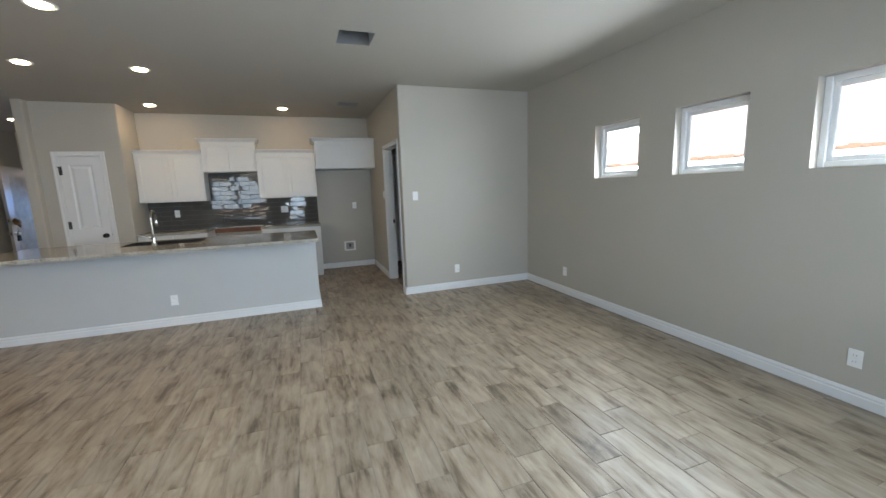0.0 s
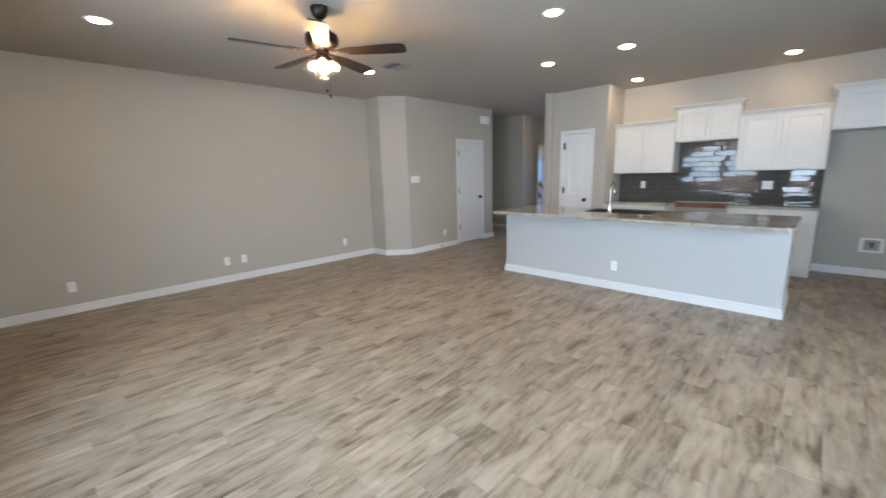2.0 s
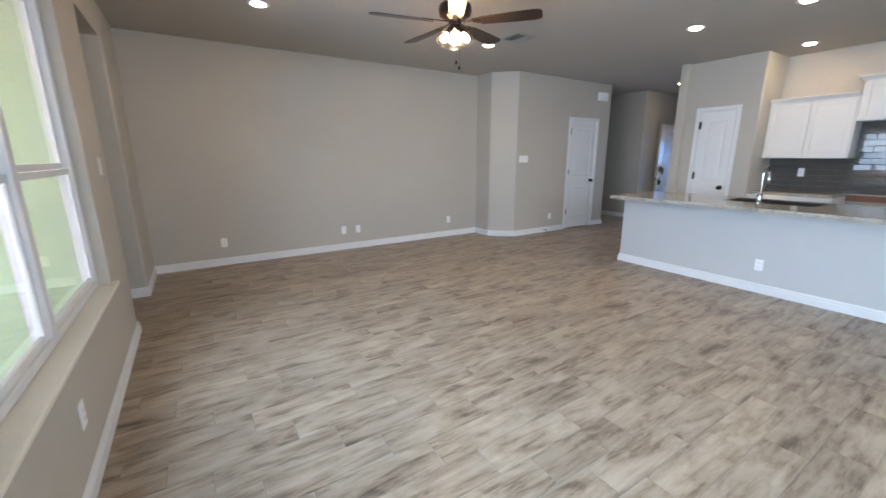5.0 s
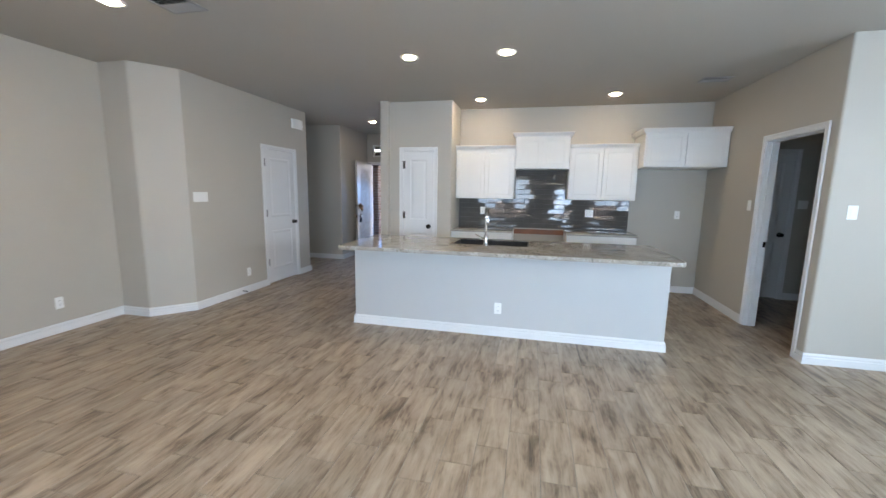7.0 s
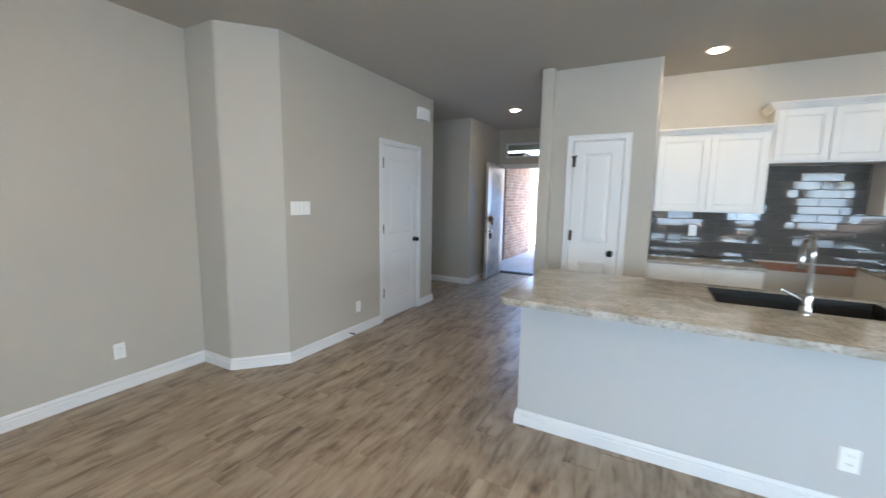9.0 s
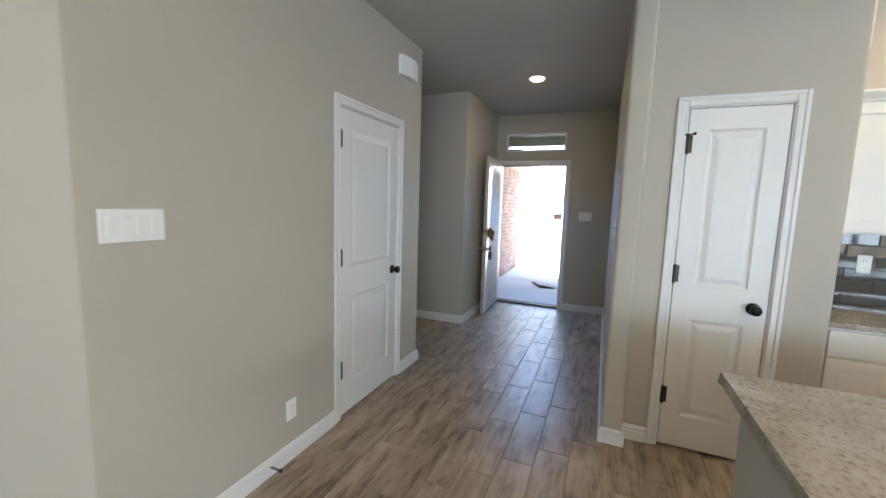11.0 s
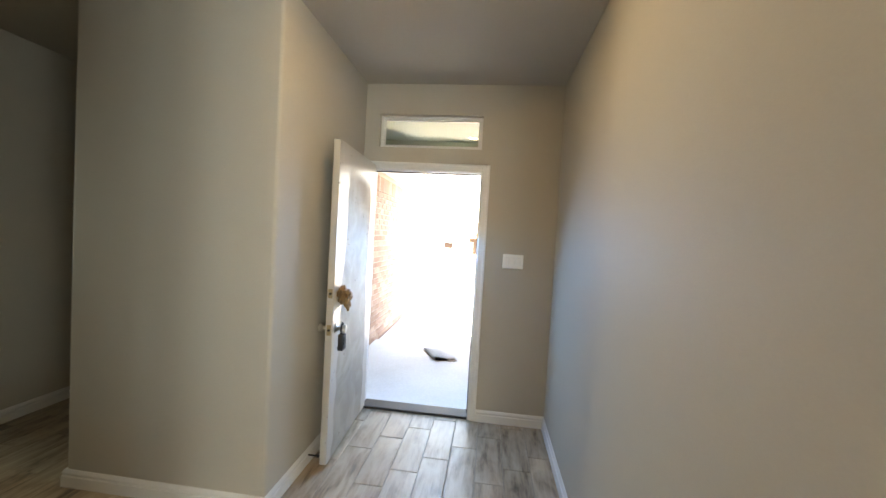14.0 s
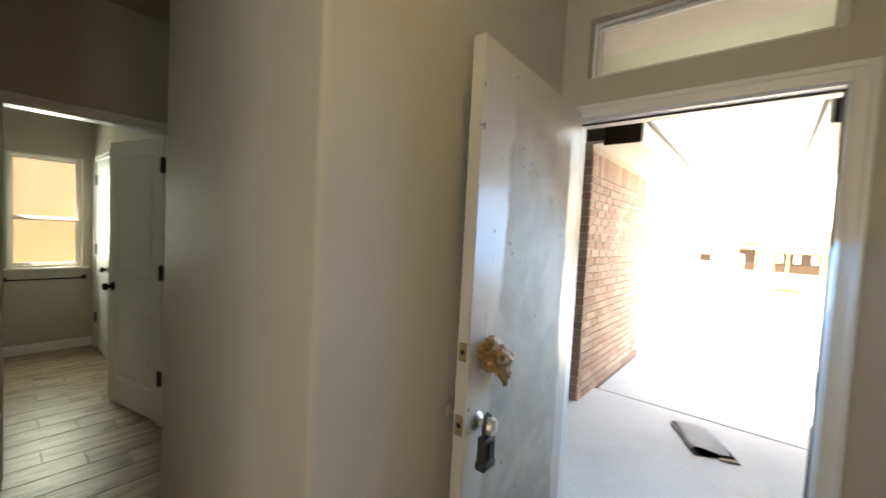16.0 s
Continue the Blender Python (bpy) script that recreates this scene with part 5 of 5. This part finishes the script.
def mat_sheet():
    """One folded sheet: a flat lower layer, a curl at the fold and a sagging top layer."""
    bm = bmesh.new()
    path = [(0.265 - 0.245 * k / 8, 0.009) for k in range(9)]
    path += [(0.02 - 0.015 * math.sin(a), 0.020 - 0.011 * math.cos(a)) for a in [math.pi * k / 9 for k in range(1, 9)]]
    path += [(0.02 + 0.235 * k / 8, 0.031 - 0.017 * (k / 8) ** 0.8 + 0.002 * math.sin(k * 0.9)) for k in range(9)]
    rows = []
    for j in range(11):
        v = -0.225 + 0.45 * j / 10
        swell = 1 - 0.25 * v / 0.225
        rows.append([bm.verts.new((u + 0.02 * math.sin(9 * v) * (w > 0.013), v * (1.14 if w < 0.012 else 1.0) - 0.10 * u, 0.002 + (w - 0.009) * swell * 1.6 + 0.007)) for u, w in path])
    for a, b in zip(rows, rows[1:]):
        for k in range(len(path) - 1):
            bm.faces.new((a[k], a[k + 1], b[k + 1], b[k]))
    bmesh.ops.solidify(bm, geom=list(bm.faces), thickness=0.004)
    return bm


part("mat_sheet", mat_sheet(), MATGREY, mat_ob, "pale grey mat, folded double", True)
part("mat_backing", B((0.0, 0.262, -0.262, 0.20, 0.0005, 0.003)), MATBACK, mat_ob, "brown rubber backing under the mat")
part("loose_corner", B((-0.06, 0.06, -0.022, 0.022, 0.003, 0.014), bevel=0.004), MATBACK, mat_ob, "brown frayed corner", at=pose(0.20, -0.288, 0, 0, 0, -8))

# fence and neighbours
fence = thing("fence", "weathered cedar picket fence beyond the side windows", "fence")
fm = finish("picket", B((-0.010, 0.010, 0, 0.135, -0.14, 1.85)), FENCE)
for k in range(110):
    o = new("picket", fm)
    o.parent = fence
    o.matrix_basis = pose(7.6, -3.0 + k * 0.142, random.uniform(-0.02, 0.02))
part("rail", B((7.612, 7.65, -3.0, 12.6, 1.45, 1.54)), FENCE, fence)
part("rail", B((7.612, 7.65, -3.0, 12.6, 0.25, 0.34)), FENCE, fence)


def gable_roof(x0, x1, y0, y1, z0, z1, along_y=True):
    bm = bmesh.new()
    if along_y:
        xm = (x0 + x1) / 2
        ring = lambda y: [(x0, y, z0), (x1, y, z0), (xm, y, z1)]
        a, b = ring(y0), ring(y1)
    else:
        ym = (y0 + y1) / 2
        ring = lambda x: [(x, y0, z0), (x, y1, z0), (x, ym, z1)]
        a, b = ring(x0), ring(x1)
    va, vb = [bm.verts.new(p) for p in a], [bm.verts.new(p) for p in b]
    bm.faces.new(va)
    bm.faces.new(vb)
    for k in range(3):
        bm.faces.new((va[k], va[(k + 1) % 3], vb[(k + 1) % 3], vb[k]))
    return bm


nb = thing("neighbour_house", "low pale house with a grey shingle roof behind the fence", "house")
part("wall", B((22.5, 32.5, -3.5, 24, -0.14, 2.2)), STUCCO, nb)
part("roof", gable_roof(21.5, 33.5, -4, 24.5, 2.2, 6.6), SHINGLE, nb, "grey shingle roof")


# for flat sheets over solid wall; shade indoors is put into this colour
VOID = surface("shaded_interior", (0.045, 0.028, 0.02), 0.9, vary=0.1)


def site_house(x0, x1, y, label, holes):
    h = thing("site_house", label, "house")
    w = part("wall", B((x0, x1, y + 0.3, y + 8, -0.14, 2.7)), STUCCO, h, "pale wrapped wall")
    part("roof", gable_roof(x0 - 0.4, x1 + 0.4, y - 0.3, y + 8.6, 2.7, 5.0, along_y=False), STUCCO, h, "pale unfinished roof")
    for kind, a, b, c, d in holes:
        s = part(kind, B((a - 0.14, a, y + 0.18, y + 0.299, c, d + 0.14), (b, b + 0.14, y + 0.18, y + 0.299, c, d + 0.14), (a, b, y + 0.18, y + 0.299, d, d + 0.14)), OSB if kind != "window" else WHITE, h)
        part("void", B((a, b, y + 0.27, y + 0.2985, c, d)), VOID, s)
        if kind == "window":
            part("meeting_rail", B((a, b, y + 0.2, y + 0.265, (c + d) / 2 - 0.05, (c + d) / 2 + 0.05)), WHITE, s)
            # opaque grey pane; the sky's reflection is painted by its colour
            part("pane", B((a, b, y + 0.25, y + 0.262, (c + d) / 2 + 0.051, d - 0.02)), SHINGLE, s, "grey pane, the sky's reflection put into its colour")
        if kind == "doorway":
            part("side_sheathing", B((a - 0.42, a - 0.141, y + 0.2, y + 0.2985, c, d + 0.45)), OSB, s)
            part("side_sheathing", B((b + 0.141, b + 0.5, y + 0.2, y + 0.2985, c, d + 0.45)), OSB, s)
            part("header", B((a - 0.14, b + 0.14, y + 0.2, y + 0.2985, d + 0.141, d + 0.45)), OSB, s)
            part("header_slot", B((a, b, y + 0.18, y + 0.199, d + 0.30, d + 0.36)), VOID, s)
            part("sheet", B((a + 0.05, a + 0.32, y + 0.2, y + 0.265, c, d - 0.35)), STUCCO, s, "pale sheet leaning in the doorway")
        if kind == "garage_opening":
            k = a + 0.12
            while k < b - 0.3:
                # solid pale blocks stand in for daylight showing between the studs
                part("daylight_block", B((k, k + 0.30, y + 0.22, y + 0.268, c + 0.62, d - 0.06), bevel=0.03), STUCCO, s, "pale block, daylight between the studs put into its colour")
                k += 0.85
            part("stud", B((a + 0.62, a + 0.72, y + 0.2, y + 0.266, c, d)), OSB, s)
    return h


site_house(-18, 6, 42, "pale house under construction across the street", [("window", -7.85, -7.12, 0.32, 1.42), ("doorway", -5.58, -4.62, -0.1, 1.32), ("garage_opening", -3.65, -1.4, -0.1, 1.17), ("garage_opening", -1.1, 1.2, -0.1, 1.17)])
board = thing("loose_board", "grey weathered board lying on the bare ground", "board", pose(-5.62, 16.0, -0.149, 0, 0, 3))
part("board", B((-0.28, 0.24, -0.07, 0.07, 0.0, 0.04), bevel=0.004), SHINGLE, board)
bucket = thing("material_stack", "yellow strapped material lying on the ground", "building material", pose(-3.35, 27.8, -0.149))
part("bundle", B((-0.36, 0.36, -0.15, 0.15, 0.0, 0.10), bevel=0.02, seg=2), YELLOW, bucket)

# ---------------------------------------------------------------- floor: wood-look planks on their grout bed
PITCH, LONG, STAGGER, GAP = 0.1805, 0.5565, 0.1781, 0.0034
floor = solid("floor", B(*[(*r, -0.012, -0.0030) for r in ROOMS]), GROUT, "grey-brown wood-look plank tile floor with grey grout", "floor")


def plank_bm(bm, x0, x1, y0, y1):
    c = 0.0024
    hi = [bm.verts.new(p) for p in ((x0 + c, y0 + c, 0), (x1 - c, y0 + c, 0), (x1 - c, y1 - c, 0), (x0 + c, y1 - c, 0))]
    lo = [bm.verts.new(p) for p in ((x0, y0, -0.0021), (x1, y0, -0.0021), (x1, y1, -0.0021), (x0, y1, -0.0021))]
    dn = [bm.verts.new((v.co.x, v.co.y, -0.006)) for v in lo]
    bm.faces.new(hi)
    for k in range(4):
        j = (k + 1) % 4
        bm.faces.new((lo[k], lo[j], hi[j], hi[k]))
        bm.faces.new((dn[k], dn[j], lo[j], lo[k]))


def near_walk(x, y):
    """The stretch of the plan that the walk follows."""
    return (-4.87 < x < -3.26 and y > 4.95 and y < 9.98) or (-3.9 < x < 0.85 and 0.62 < y < 5.0)


def lay_floor():
    cache, rest, count = {}, bmesh.new(), 0
    k0 = int((-9.9 + 4.504) / PITCH) - 1
    for k in range(k0, k0 + 78):
        x0 = -4.504 + k * PITCH
        x1 = x0 + PITCH - GAP
        if x1 > 3.42:
            break
        j = -22
        while True:
            y0 = 9.0195 + (k * STAGGER) % LONG + j * LONG
            y1 = y0 + LONG - GAP
            j += 1
            if y0 > 10.1:
                break
            cx = (x0 + x1) / 2
            for r in ROOMS:
                b0, b1 = max(y0, r[2]), min(y1, r[3])
                if x0 > -4.9:
                    b1 = min(b1, 9.985)
                if not r[0] < cx < r[1] or b1 - b0 < 0.02:
                    continue
                key = round(b1 - b0, 3)
                if near_walk(cx, (b0 + b1) / 2) and count < 300:
                    if key not in cache:
                        pb = bmesh.new()
                        plank_bm(pb, 0, PITCH - GAP, 0, key)
                        cache[key] = finish("plank", pb, TILE)
                    o = new("plank", cache[key])
                    o.parent = floor
                    o.matrix_basis = pose(x0, b0, 0)
                    count += 1
                else:
                    plank_bm(rest, x0, x1, b0, b1)
    tagged(part("plank_rest", rest, TILE_REST, floor), kind="stuff")


splash_tiles()
brick_course_pieces(wing, -5.312, 11.712, 13.85, -0.10, 2.33, 1, 200)
brick_course_pieces(wing_r, -3.388, 11.712, 13.85, -0.10, 2.33, -1, 120)
return_bricks(wing, -5.75, -5.302, 11.7115, -0.10, 2.33)
lay_floor()
